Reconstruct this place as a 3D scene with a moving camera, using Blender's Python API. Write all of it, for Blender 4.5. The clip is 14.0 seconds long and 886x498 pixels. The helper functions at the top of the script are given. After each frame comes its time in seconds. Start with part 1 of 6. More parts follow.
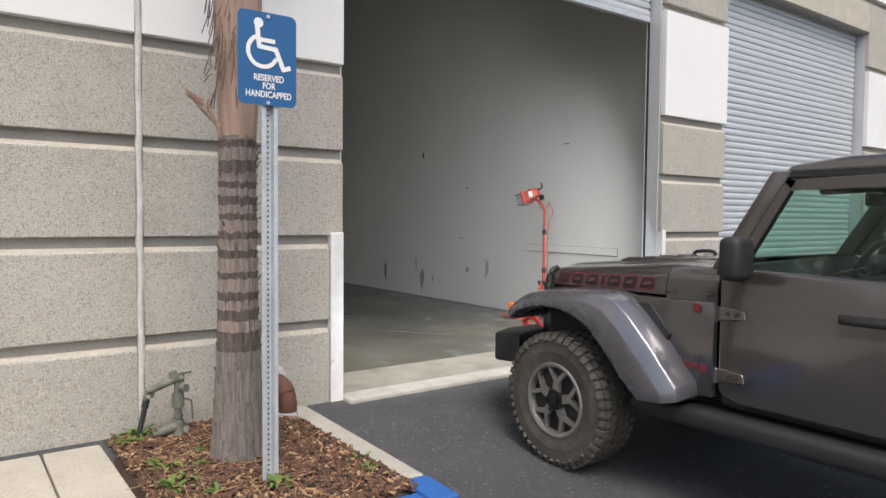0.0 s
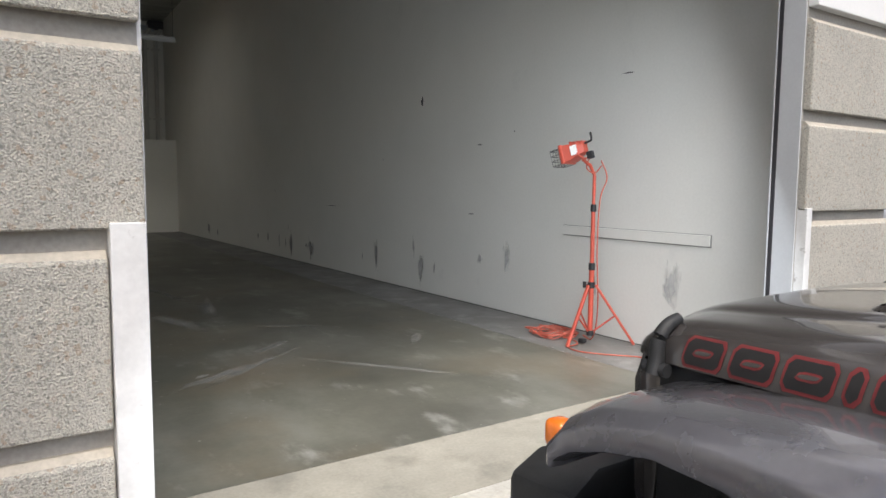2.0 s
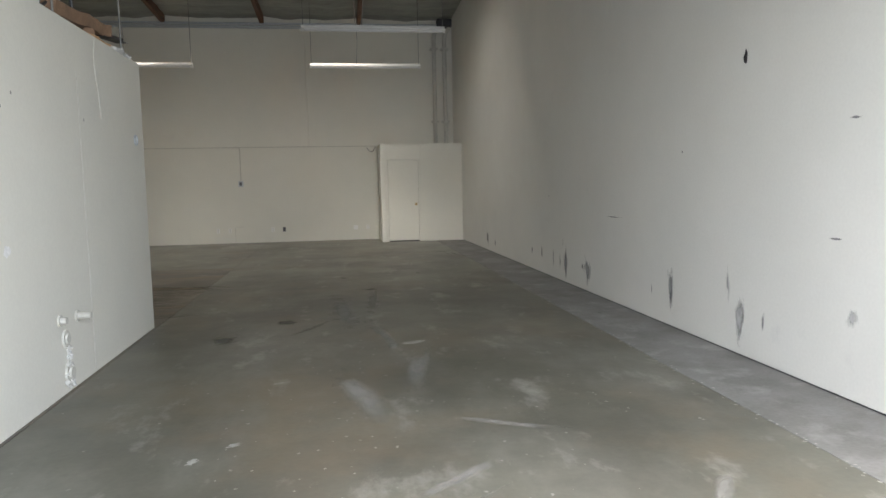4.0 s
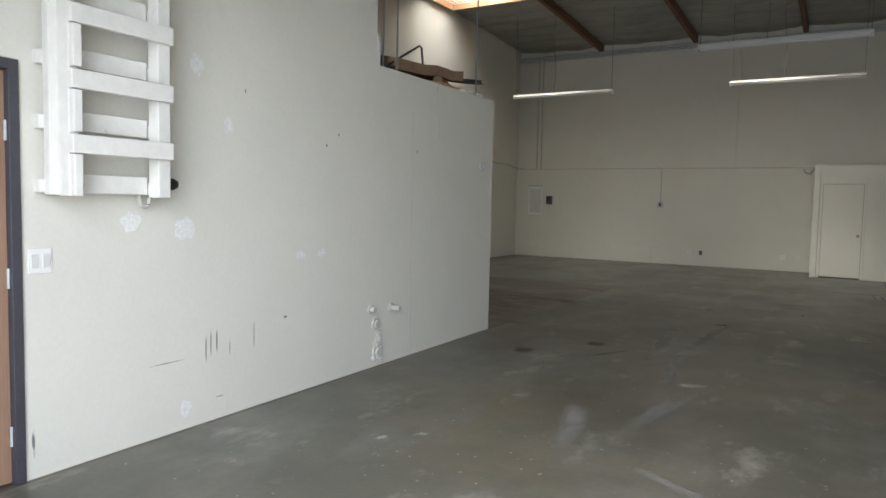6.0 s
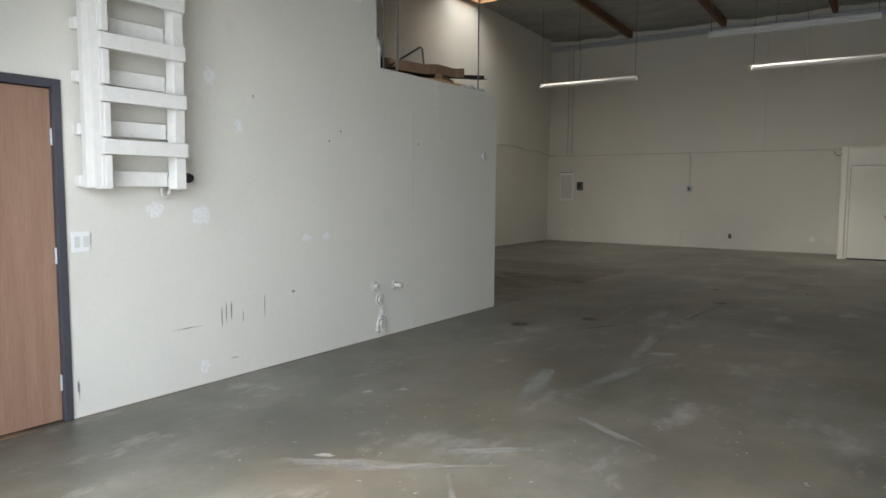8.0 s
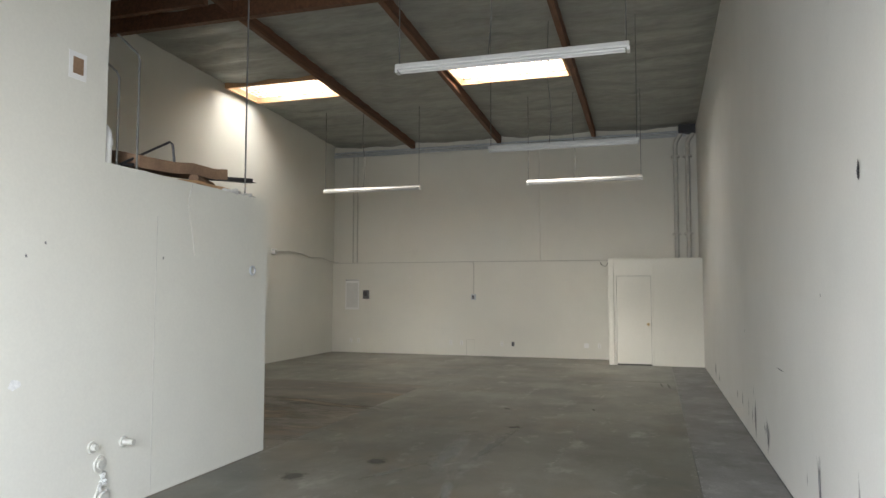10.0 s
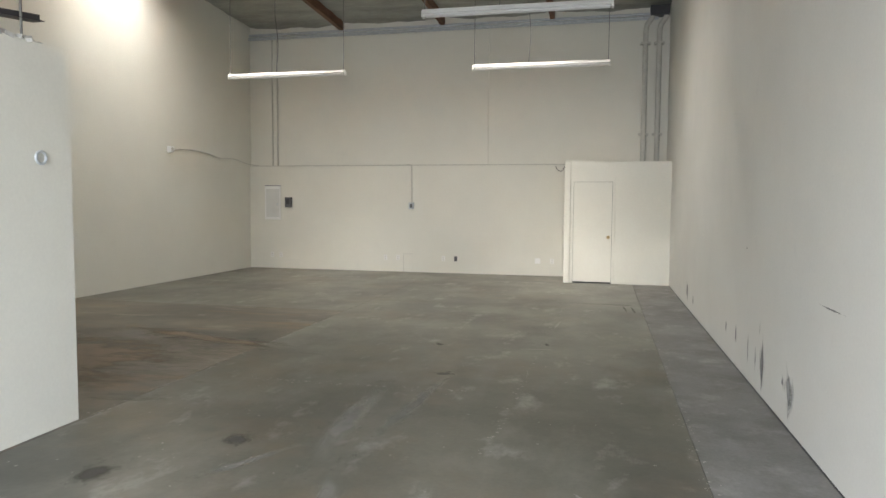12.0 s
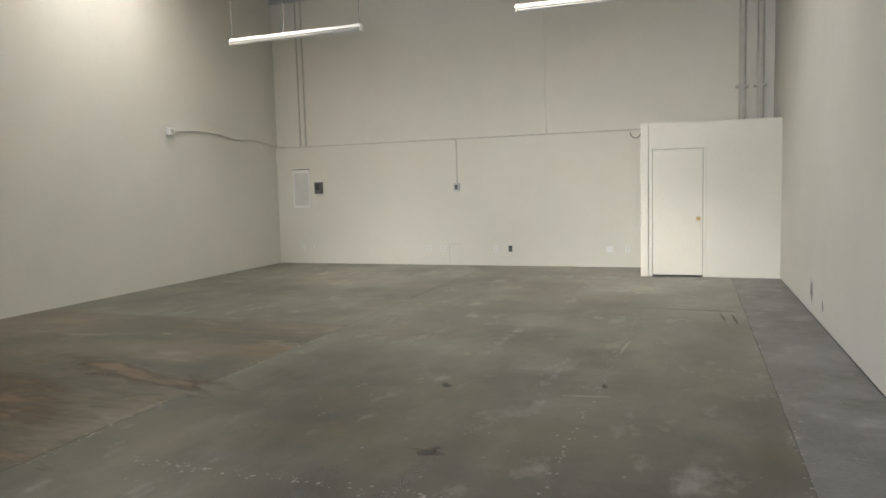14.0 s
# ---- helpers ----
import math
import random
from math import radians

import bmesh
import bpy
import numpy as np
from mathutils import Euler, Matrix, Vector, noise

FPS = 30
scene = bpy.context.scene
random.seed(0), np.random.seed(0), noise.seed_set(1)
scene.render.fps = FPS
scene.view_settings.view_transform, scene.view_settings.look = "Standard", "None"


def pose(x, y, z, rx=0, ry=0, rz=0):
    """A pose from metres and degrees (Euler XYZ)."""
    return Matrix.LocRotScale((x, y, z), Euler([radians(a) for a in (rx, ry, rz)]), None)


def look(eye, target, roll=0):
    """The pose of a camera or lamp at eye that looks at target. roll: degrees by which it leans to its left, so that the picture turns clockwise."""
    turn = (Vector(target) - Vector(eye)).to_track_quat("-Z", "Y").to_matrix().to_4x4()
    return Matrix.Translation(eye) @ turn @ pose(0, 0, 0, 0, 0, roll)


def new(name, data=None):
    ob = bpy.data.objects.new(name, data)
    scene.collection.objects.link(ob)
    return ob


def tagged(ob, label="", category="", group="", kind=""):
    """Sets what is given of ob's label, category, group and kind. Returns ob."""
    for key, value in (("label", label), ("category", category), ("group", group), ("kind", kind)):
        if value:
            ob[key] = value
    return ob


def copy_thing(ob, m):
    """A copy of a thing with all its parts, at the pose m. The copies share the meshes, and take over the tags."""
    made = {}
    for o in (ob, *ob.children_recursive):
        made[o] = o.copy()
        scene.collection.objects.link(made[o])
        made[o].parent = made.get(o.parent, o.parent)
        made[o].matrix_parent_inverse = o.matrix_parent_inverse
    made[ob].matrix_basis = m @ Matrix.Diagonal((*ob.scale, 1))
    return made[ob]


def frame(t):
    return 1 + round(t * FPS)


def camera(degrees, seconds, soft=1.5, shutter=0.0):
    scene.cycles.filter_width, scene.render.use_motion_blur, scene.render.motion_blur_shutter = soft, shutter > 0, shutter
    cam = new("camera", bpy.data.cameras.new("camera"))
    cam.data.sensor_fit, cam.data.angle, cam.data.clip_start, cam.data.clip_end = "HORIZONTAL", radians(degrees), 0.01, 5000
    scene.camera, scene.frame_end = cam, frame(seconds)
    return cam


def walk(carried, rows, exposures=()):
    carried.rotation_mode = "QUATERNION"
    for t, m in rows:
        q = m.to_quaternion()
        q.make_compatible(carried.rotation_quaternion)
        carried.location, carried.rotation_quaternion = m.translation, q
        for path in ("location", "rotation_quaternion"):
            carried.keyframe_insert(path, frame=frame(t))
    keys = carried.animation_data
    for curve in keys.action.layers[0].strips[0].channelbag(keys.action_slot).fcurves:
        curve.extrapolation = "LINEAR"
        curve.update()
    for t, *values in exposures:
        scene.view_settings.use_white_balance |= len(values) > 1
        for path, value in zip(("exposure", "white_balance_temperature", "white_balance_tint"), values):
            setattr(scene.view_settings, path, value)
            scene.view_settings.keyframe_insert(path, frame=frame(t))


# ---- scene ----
cam = camera(65.7, 14.0)
PATH = [
    (0, (-6.422, -4.367, 1.301), (-5.239, -2.757, 1.21), 0.5),
    (0.5, (-6.017, -3.87, 1.295), (-4.977, -2.166, 1.179), -1.4),
    (1, (-5.526, -3.352, 1.312), (-4.523, -1.627, 1.165), -0.2),
    (1.5, (-5.029, -2.856, 1.297), (-3.944, -1.184, 1.122), -1.0),
    (2, (-4.513, -2.18, 1.304), (-3.394, -0.532, 1.121), 0.5),
    (2.5, (-4.13, -1.54, 1.297), (-3.054, 0.136, 1.117), 0.2),
    (3, (-3.629, -0.854, 1.296), (-2.716, 0.911, 1.069), -0.5),
    (3.5, (-3.389, -0.297, 1.343), (-2.759, 1.588, 1.118), -0.5),
    (4, (-3.104, -0.006, 1.389), (-2.811, 1.964, 1.205), -1.2),
    (4.2, (-2.979, 0.049, 1.362), (-2.836, 2.035, 1.179), 0.6),
    (6.3, (-1.284, 0.111, 1.49), (-2.353, 1.796, 1.352), 0.7),
    (6.5, (-1.17, 0.034, 1.495), (-2.261, 1.703, 1.349), 0.6),
    (7, (-0.799, -0.133, 1.48), (-1.963, 1.487, 1.336), 0.7),
    (7.2, (-0.673, -0.19, 1.472), (-1.841, 1.427, 1.325), 0.7),
    (9.3, (-0.707, 0.124, 1.48), (-1.541, 1.93, 1.276), -0.3),
    (9.5, (-0.806, 0.331, 1.525), (-1.558, 2.182, 1.427), 0.2),
    (10, (-1.054, 0.823, 1.664), (-1.64, 2.731, 1.79), 0.1),
    (10.5, (-1.198, 1.3, 1.666), (-1.714, 3.227, 1.817), 0.2),
    (11, (-1.348, 1.88, 1.619), (-1.772, 3.834, 1.611), 0.6),
    (11.5, (-1.338, 2.476, 1.597), (-1.702, 4.44, 1.485), -0.4),
    (12, (-1.329, 3.1, 1.595), (-1.777, 5.044, 1.463), 0.4),
    (12.5, (-1.343, 3.767, 1.594), (-1.843, 5.696, 1.423), -0.4),
    (13, (-1.303, 4.462, 1.571), (-1.957, 6.343, 1.386), -0.8),
    (13.5, (-1.301, 5.089, 1.563), (-2.007, 6.949, 1.36), -0.7),
    (14, (-1.277, 5.653, 1.557), (-1.96, 7.524, 1.376), -1.6),
]
EXPOSURES = [(0, 0.4), (1.5, 0.62), (2.2, 0.55), (3.0, 1.0), (4.0, 2.2), (6.5, 1.75), (7.2, 1.7), (9.5, 2.05), (10.5, 2.92), (11, 2.85), (12, 3.12), (13, 2.85), (14, 3.12)]
walk(cam, [(t, look(eye, target, roll)) for t, eye, target, roll in PATH], EXPOSURES)

# ---- light ----
world = bpy.data.worlds.new("sky")
scene.world = world
world.use_nodes = True
wn = world.node_tree.nodes
sky = wn.new("ShaderNodeTexSky")
sky.sky_type, sky.sun_disc = "NISHITA", False
sky.sun_elevation, sky.sun_rotation = radians(55), radians(200)
sky.air_density, sky.dust_density = 1.0, 4.0
wn["Background"].inputs["Strength"].default_value = 0.15
world.node_tree.links.new(sky.outputs[0], wn["Background"].inputs[0])
sun = new("sun", bpy.data.lights.new("sun", "SUN"))
sun.data.energy, sun.data.angle, sun.data.color = 1.6, radians(25), (1.0, 0.95, 0.88)
sun.matrix_world = look((0, 0, 30), (5, 11.5, 10), 0)


def opening(name, at, target, w, h, power, colour):
    """An area lamp in an opening, for the sky's light that comes in there."""
    a = new(name, bpy.data.lights.new(name, "AREA"))
    a.data.shape, a.data.size, a.data.size_y, a.data.energy, a.data.color = "RECTANGLE", w, h, power, colour
    a.matrix_world = look(at, target)
    return a


opening("door_daylight", (-2.26, 0.24, 1.65), (-2.26, 3.4, 0.25), 3.5, 2.8, 53, (0.89, 0.94, 1.0)).data.spread = radians(145)
for x, w, p in ((-8.35, 1.5, 22), (-3.685, 2.05, 34)):
    opening("skylight_daylight", (x, 13.675, 6.42), (x, 13.675, 0), w, 1.1, p, (1.0, 0.97, 0.88))

# ---- materials ----
def mat(name, c1, c2=None, rough=0.6, metal=0.0, scale=3.0, fine=60.0, bump=0.15, depth=0.004, coat=0.0, stretch=(1, 1, 1), grain=0.12):
    """Two colours mixed by broad noise, darkened and lightened by fine grain, with a fine relief."""
    c2 = c2 or tuple(v * 0.82 for v in c1)
    m = bpy.data.materials.new(name)
    m.use_nodes = True
    n, l = m.node_tree.nodes, m.node_tree.links
    b = n["Principled BSDF"]
    geo = n.new("ShaderNodeNewGeometry")
    mp = n.new("ShaderNodeMapping")
    mp.inputs["Scale"].default_value = stretch
    l.new(geo.outputs["Position"], mp.inputs[0])
    a = n.new("ShaderNodeTexNoise")
    a.inputs["Scale"].default_value, a.inputs["Detail"].default_value, a.inputs["Roughness"].default_value = scale, 6, 0.62
    f = n.new("ShaderNodeTexNoise")
    f.inputs["Scale"].default_value, f.inputs["Detail"].default_value = fine, 3
    ramp = n.new("ShaderNodeMapRange")
    ramp.inputs["From Min"].default_value, ramp.inputs["From Max"].default_value = 0.33, 0.67
    mix = n.new("ShaderNodeMix")
    mix.data_type = "RGBA"
    mix.inputs["A"].default_value, mix.inputs["B"].default_value = (*c1, 1), (*c2, 1)
    g = n.new("ShaderNodeMapRange")
    g.inputs["From Min"].default_value, g.inputs["From Max"].default_value = 0.25, 0.75
    g.inputs["To Min"].default_value, g.inputs["To Max"].default_value = 1 - grain, 1 + grain
    mul = n.new("ShaderNodeMix")
    mul.data_type, mul.blend_type = "RGBA", "MULTIPLY"
    mul.inputs["Factor"].default_value = 1
    rr = n.new("ShaderNodeMapRange")
    rr.inputs["To Min"].default_value, rr.inputs["To Max"].default_value = max(rough - 0.1, 0.05), min(rough + 0.1, 1)
    bp = n.new("ShaderNodeBump")
    bp.inputs["Strength"].default_value, bp.inputs["Distance"].default_value = bump, depth
    l.new(mp.outputs[0], a.inputs["Vector"]), l.new(mp.outputs[0], f.inputs["Vector"])
    l.new(a.outputs[0], ramp.inputs["Value"]), l.new(ramp.outputs[0], mix.inputs["Factor"])
    l.new(f.outputs[0], g.inputs["Value"]), l.new(mix.outputs["Result"], mul.inputs["A"]), l.new(g.outputs[0], mul.inputs["B"])
    l.new(mul.outputs["Result"], b.inputs["Base Color"]), l.new(a.outputs[0], rr.inputs["Value"]), l.new(rr.outputs[0], b.inputs["Roughness"])
    l.new(f.outputs[0], bp.inputs["Height"]), l.new(bp.outputs[0], b.inputs["Normal"])
    b.inputs["Metallic"].default_value, b.inputs["Coat Weight"].default_value = metal, coat
    return m


def over(m, colour, scale, low, high, amount=1.0, detail=4, stretch=(1, 1, 1), kind="noise", offset=(0, 0, 0)):
    """Lays blotches, streaks or grains of another colour over a material."""
    n, l = m.node_tree.nodes, m.node_tree.links
    b = n["Principled BSDF"]
    old = b.inputs["Base Color"].links[0].from_socket
    geo = n.new("ShaderNodeNewGeometry")
    mp = n.new("ShaderNodeMapping")
    mp.inputs["Scale"].default_value, mp.inputs["Location"].default_value = stretch, offset
    l.new(geo.outputs["Position"], mp.inputs[0])
    if kind == "noise":
        t = n.new("ShaderNodeTexNoise")
        t.inputs["Detail"].default_value, t.inputs["Roughness"].default_value = detail, 0.65
        out = t.outputs[0]
    else:
        t = n.new("ShaderNodeTexVoronoi")
        out = t.outputs["Distance"]
        if kind == "grain":
            sep = n.new("ShaderNodeSeparateColor")
            l.new(t.outputs["Color"], sep.inputs[0])
            out = sep.outputs[0]
    t.inputs["Scale"].default_value = scale
    l.new(mp.outputs[0], t.inputs["Vector"])
    r = n.new("ShaderNodeMapRange")
    r.inputs["From Min"].default_value, r.inputs["From Max"].default_value, r.inputs["To Max"].default_value = low, high, amount
    mix = n.new("ShaderNodeMix")
    mix.data_type = "RGBA"
    mix.inputs["B"].default_value = (*colour, 1)
    l.new(out, r.inputs["Value"]), l.new(r.outputs[0], mix.inputs["Factor"])
    l.new(old, mix.inputs["A"]), l.new(mix.outputs["Result"], b.inputs["Base Color"])
    return m


M_AGG = mat("exposed_aggregate", (0.515, 0.495, 0.435), (0.445, 0.43, 0.38), 0.95, fine=150, bump=1.0, depth=0.011, grain=0.34, scale=1.6)
over(M_AGG, (0.24, 0.23, 0.205), 135, 0.85, 0.89, 0.6, kind="grain")
over(M_AGG, (0.62, 0.58, 0.51), 90, 0.88, 0.92, 0.55, kind="grain")
over(M_AGG, (0.36, 0.26, 0.18), 75, 0.93, 0.96, 0.5, kind="grain")
over(M_AGG, (0.24, 0.22, 0.18), 0.9, 0.55, 0.8, 0.5, stretch=(1.5, 1.5, 0.5))
M_GROOVE = mat("smooth_concrete", (0.42, 0.40, 0.36), (0.35, 0.33, 0.30), 0.9, bump=0.2, scale=4)
M_LEDGE = mat("cast_ledge_concrete", (0.50, 0.46, 0.39), (0.42, 0.39, 0.33), 0.9, bump=0.3, scale=6)
M_WHITE = mat("white_exterior_paint", (0.78, 0.78, 0.77), (0.74, 0.74, 0.73), 0.7, bump=0.1, grain=0.02, scale=1.2)
M_CAULK = mat("joint_sealant", (0.62, 0.62, 0.60), (0.45, 0.44, 0.41), 0.8, bump=0.3, scale=9)
M_TRIM = mat("chipped_white_steel", (0.78, 0.78, 0.77), (0.68, 0.68, 0.67), 0.5, scale=8, grain=0.04)
over(M_TRIM, (0.33, 0.31, 0.29), 9, 0.62, 0.68, 0.7, detail=8)
M_JAMB = mat("grey_painted_steel", (0.55, 0.57, 0.59), (0.50, 0.52, 0.54), 0.5, metal=0.1, bump=0.05, grain=0.03)
M_DARK = mat("dark_steel", (0.05, 0.05, 0.055), (0.035, 0.035, 0.04), 0.5, metal=0.3, bump=0.1)
M_SLAT = mat("galvanised_door_slat", (0.62, 0.64, 0.66), (0.56, 0.58, 0.60), 0.4, metal=0.35, bump=0.05, grain=0.04, stretch=(0.3, 1, 6))
M_ASPH = mat("asphalt", (0.080, 0.083, 0.088), (0.062, 0.065, 0.070), 0.9, fine=140, bump=0.9, depth=0.01, grain=0.4, scale=1.5)
over(M_ASPH, (0.16, 0.155, 0.14), 60, 0.93, 0.96, 0.6, kind="grain")
over(M_ASPH, (0.13, 0.125, 0.11), 2.2, 0.6, 0.78, 0.5, detail=8)
M_KERB = mat("kerb_concrete", (0.46, 0.43, 0.38), (0.38, 0.355, 0.31), 0.9, bump=0.4, scale=5)
M_BLUE = mat("worn_blue_kerb_paint", (0.03, 0.13, 0.42), (0.025, 0.11, 0.36), 0.6, scale=9, bump=0.3)
over(M_BLUE, (0.45, 0.43, 0.40), 11, 0.64, 0.67, 0.9, detail=8)
M_SOIL = mat("soil", (0.075, 0.048, 0.033), (0.05, 0.034, 0.024), 1.0, bump=0.8, depth=0.02, grain=0.3)
M_BARK = mat("bark_chip", (0.17, 0.085, 0.05), (0.09, 0.05, 0.035), 0.9, scale=14, grain=0.35)
M_STRAW = mat("dry_straw", (0.42, 0.28, 0.15), (0.30, 0.19, 0.10), 0.9, scale=11)
M_LEAF = mat("weed_leaf", (0.12, 0.20, 0.035), (0.07, 0.13, 0.025), 0.6, scale=12)
M_WALL = mat("off_white_wall_paint", (0.70, 0.69, 0.625), (0.66, 0.65, 0.59), 0.75, bump=0.25, depth=0.003, fine=45, grain=0.025, scale=0.7)
over(M_WALL, (0.45, 0.44, 0.42), 2.2, 0.64, 0.86, 0.28, detail=8, stretch=(1, 1, 0.6))
M_RWALL = mat("scuffed_white_wall_paint", (0.69, 0.685, 0.65), (0.65, 0.645, 0.61), 0.7, bump=0.3, depth=0.003, fine=45, grain=0.025, scale=0.8)
over(M_RWALL, (0.40, 0.40, 0.41), 2.6, 0.62, 0.8, 0.3, detail=9, stretch=(1, 1, 0.7))
M_PATCH = mat("filler_patch", (0.78, 0.78, 0.77), (0.72, 0.72, 0.71), 0.8, scale=20)
M_SCUFF = mat("rubber_scuff", (0.12, 0.12, 0.13), (0.30, 0.30, 0.31), 0.8, scale=14, stretch=(1, 1, 0.4), grain=0.3)
# dark grey for the painted shadow line round the wall batten
M_GAP_SHADE = mat("gap_shade", (0.16, 0.16, 0.155), (0.26, 0.26, 0.25), 0.9, scale=8)
M_SCUFF2 = mat("faint_scuff", (0.42, 0.42, 0.43), (0.56, 0.56, 0.55), 0.8, scale=14, stretch=(1, 1, 0.4), grain=0.2)
M_FLOOR = mat("sealed_concrete_floor", (0.138, 0.134, 0.108), (0.080, 0.078, 0.062), 0.36, bump=0.12, fine=30, grain=0.08, scale=0.7)
over(M_FLOOR, (0.23, 0.224, 0.196), 1.1, 0.48, 0.70, 0.65, detail=9, stretch=(1, 0.5, 1))
over(M_FLOOR, (0.055, 0.052, 0.043), 0.8, 0.47, 0.66, 0.65, detail=8, offset=(4, 2, 0))
over(M_FLOOR, (0.38, 0.37, 0.34), 2.6, 0.57, 0.70, 0.55, detail=11, stretch=(1, 0.55, 1), offset=(1, 7, 0))
over(M_FLOOR, (0.17, 0.125, 0.075), 0.6, 0.5, 0.66, 0.4, detail=6, offset=(9, 3, 0))
M_FLOOR_B = mat("brown_stained_concrete_floor", (0.175, 0.145, 0.105), (0.095, 0.085, 0.068), 0.42, bump=0.12, fine=30, grain=0.1, scale=0.8)
over(M_FLOOR_B, (0.060, 0.056, 0.048), 0.7, 0.46, 0.60, 0.75, detail=8, stretch=(0.6, 1.2, 1), offset=(2, 5, 0))
over(M_FLOOR_B, (0.31, 0.275, 0.215), 1.6, 0.56, 0.70, 0.7, detail=11, stretch=(0.5, 1.3, 1), offset=(1, 3, 0))
over(M_FLOOR_B, (0.27, 0.165, 0.075), 0.9, 0.55, 0.68, 0.6, detail=9, stretch=(0.4, 1.6, 1), offset=(6, 1, 0))
M_STRIP = mat("bare_concrete_floor_strip", (0.22, 0.215, 0.21), (0.16, 0.157, 0.15), 0.6, bump=0.2, fine=40, grain=0.1, scale=1.6)
over(M_STRIP, (0.36, 0.35, 0.34), 3.0, 0.54, 0.70, 0.6, detail=9)
over(M_STRIP, (0.10, 0.095, 0.085), 1.6, 0.5, 0.68, 0.55, detail=8, offset=(3, 3, 0))
M_APRON = mat("dusty_threshold_concrete", (0.31, 0.285, 0.235), (0.22, 0.205, 0.17), 0.75, bump=0.25, grain=0.1, scale=2.0)
over(M_APRON, (0.13, 0.12, 0.10), 2.4, 0.52, 0.68, 0.6, detail=10)
M_BROWN = mat("rust_stained_concrete", (0.23, 0.165, 0.105), (0.15, 0.115, 0.08), 0.5, scale=1.2, bump=0.15)
over(M_BROWN, (0.33, 0.25, 0.16), 1.4, 0.55, 0.72, 0.6, detail=9, stretch=(0.5, 1.2, 1))
M_PAINT = mat("old_floor_paint", (0.42, 0.41, 0.38), (0.27, 0.26, 0.24), 0.7, scale=14, grain=0.15)
M_DUST = mat("worn_floor_patch", (0.36, 0.35, 0.325), (0.27, 0.265, 0.245), 0.6, scale=7, grain=0.15)
M_INSUL = mat("foil_faced_insulation", (0.37, 0.37, 0.33), (0.28, 0.28, 0.25), 0.55, metal=0.25, scale=1.5, bump=0.3, depth=0.02, fine=9, stretch=(0.5, 2, 1))
M_WOOD = mat("roof_timber", (0.19, 0.085, 0.042), (0.11, 0.055, 0.03), 0.7, scale=3, stretch=(6, 0.5, 6), bump=0.3, grain=0.2)
M_CURB = mat("pale_timber", (0.55, 0.34, 0.18), (0.45, 0.27, 0.14), 0.7, scale=3, stretch=(1, 6, 6))
M_DOORWOOD = mat("brown_door_veneer", (0.33, 0.205, 0.14), (0.26, 0.155, 0.105), 0.45, scale=2.5, stretch=(6, 6, 0.4), bump=0.06, grain=0.1, fine=25)
M_FRAME = mat("dark_bronze_frame", (0.06, 0.06, 0.075), (0.05, 0.05, 0.06), 0.5, bump=0.05)
M_LUMBER = mat("white_painted_lumber", (0.76, 0.755, 0.72), (0.70, 0.695, 0.66), 0.6, scale=3, stretch=(5, 5, 5), bump=0.3, grain=0.05)
over(M_LUMBER, (0.32, 0.30, 0.27), 7, 0.70, 0.76, 0.6, detail=9)
M_ORANGE = mat("orange_powder_coat", (0.52, 0.085, 0.055), (0.43, 0.07, 0.042), 0.45, bump=0.05, grain=0.05)
over(M_ORANGE, (0.45, 0.16, 0.10), 14, 0.62, 0.7, 0.5, detail=8)
M_CORD = mat("orange_cable_sheath", (0.52, 0.11, 0.07), (0.42, 0.09, 0.055), 0.5)
M_BLACK = mat("black_plastic", (0.02, 0.02, 0.022), (0.014, 0.014, 0.016), 0.45, bump=0.1)
M_LABEL = mat("white_label", (0.78, 0.76, 0.74), (0.70, 0.68, 0.66), 0.6)
M_TUBE = mat("fluorescent_tube_glass", (0.62, 0.62, 0.61), (0.60, 0.60, 0.59), 0.35, bump=0.0, grain=0.0)
M_ENAMEL = mat("white_enamel", (0.66, 0.66, 0.64), (0.60, 0.60, 0.58), 0.35, bump=0.03, grain=0.02, scale=4)
M_WIRE = mat("hanger_wire", (0.22, 0.22, 0.21), (0.15, 0.15, 0.15), 0.5, metal=0.6)
M_PIPE = mat("painted_conduit", (0.56, 0.55, 0.50), (0.48, 0.47, 0.43), 0.6, scale=6)
M_GALV = mat("galvanised_steel", (0.56, 0.59, 0.62), (0.46, 0.49, 0.52), 0.5, metal=0.3, scale=12, grain=0.08)
M_BOX = mat("grey_electrical_box", (0.12, 0.12, 0.125), (0.09, 0.09, 0.095), 0.5, metal=0.2)
M_PLATE = mat("plastic_cover_plate", (0.80, 0.80, 0.79), (0.76, 0.76, 0.75), 0.4, bump=0.0, grain=0.0)
M_BRASS = mat("brushed_brass", (0.55, 0.42, 0.22), (0.48, 0.36, 0.18), 0.35, metal=0.9)
M_CARD = mat("cardboard", (0.27, 0.17, 0.105), (0.20, 0.125, 0.08), 0.85, scale=5)
M_SIGN = mat("blue_sign_face", (0.015, 0.105, 0.27), (0.014, 0.095, 0.25), 0.45, bump=0.02, grain=0.02)
M_SIGNW = mat("white_sign_print", (0.80, 0.80, 0.78), (0.76, 0.76, 0.74), 0.5, bump=0.0, grain=0.0)
M_PALM = mat("palm_trunk_bark", (0.55, 0.455, 0.39), (0.26, 0.21, 0.18), 0.95, scale=6, stretch=(11, 11, 1.0), fine=70, bump=0.9, depth=0.015, grain=0.35)
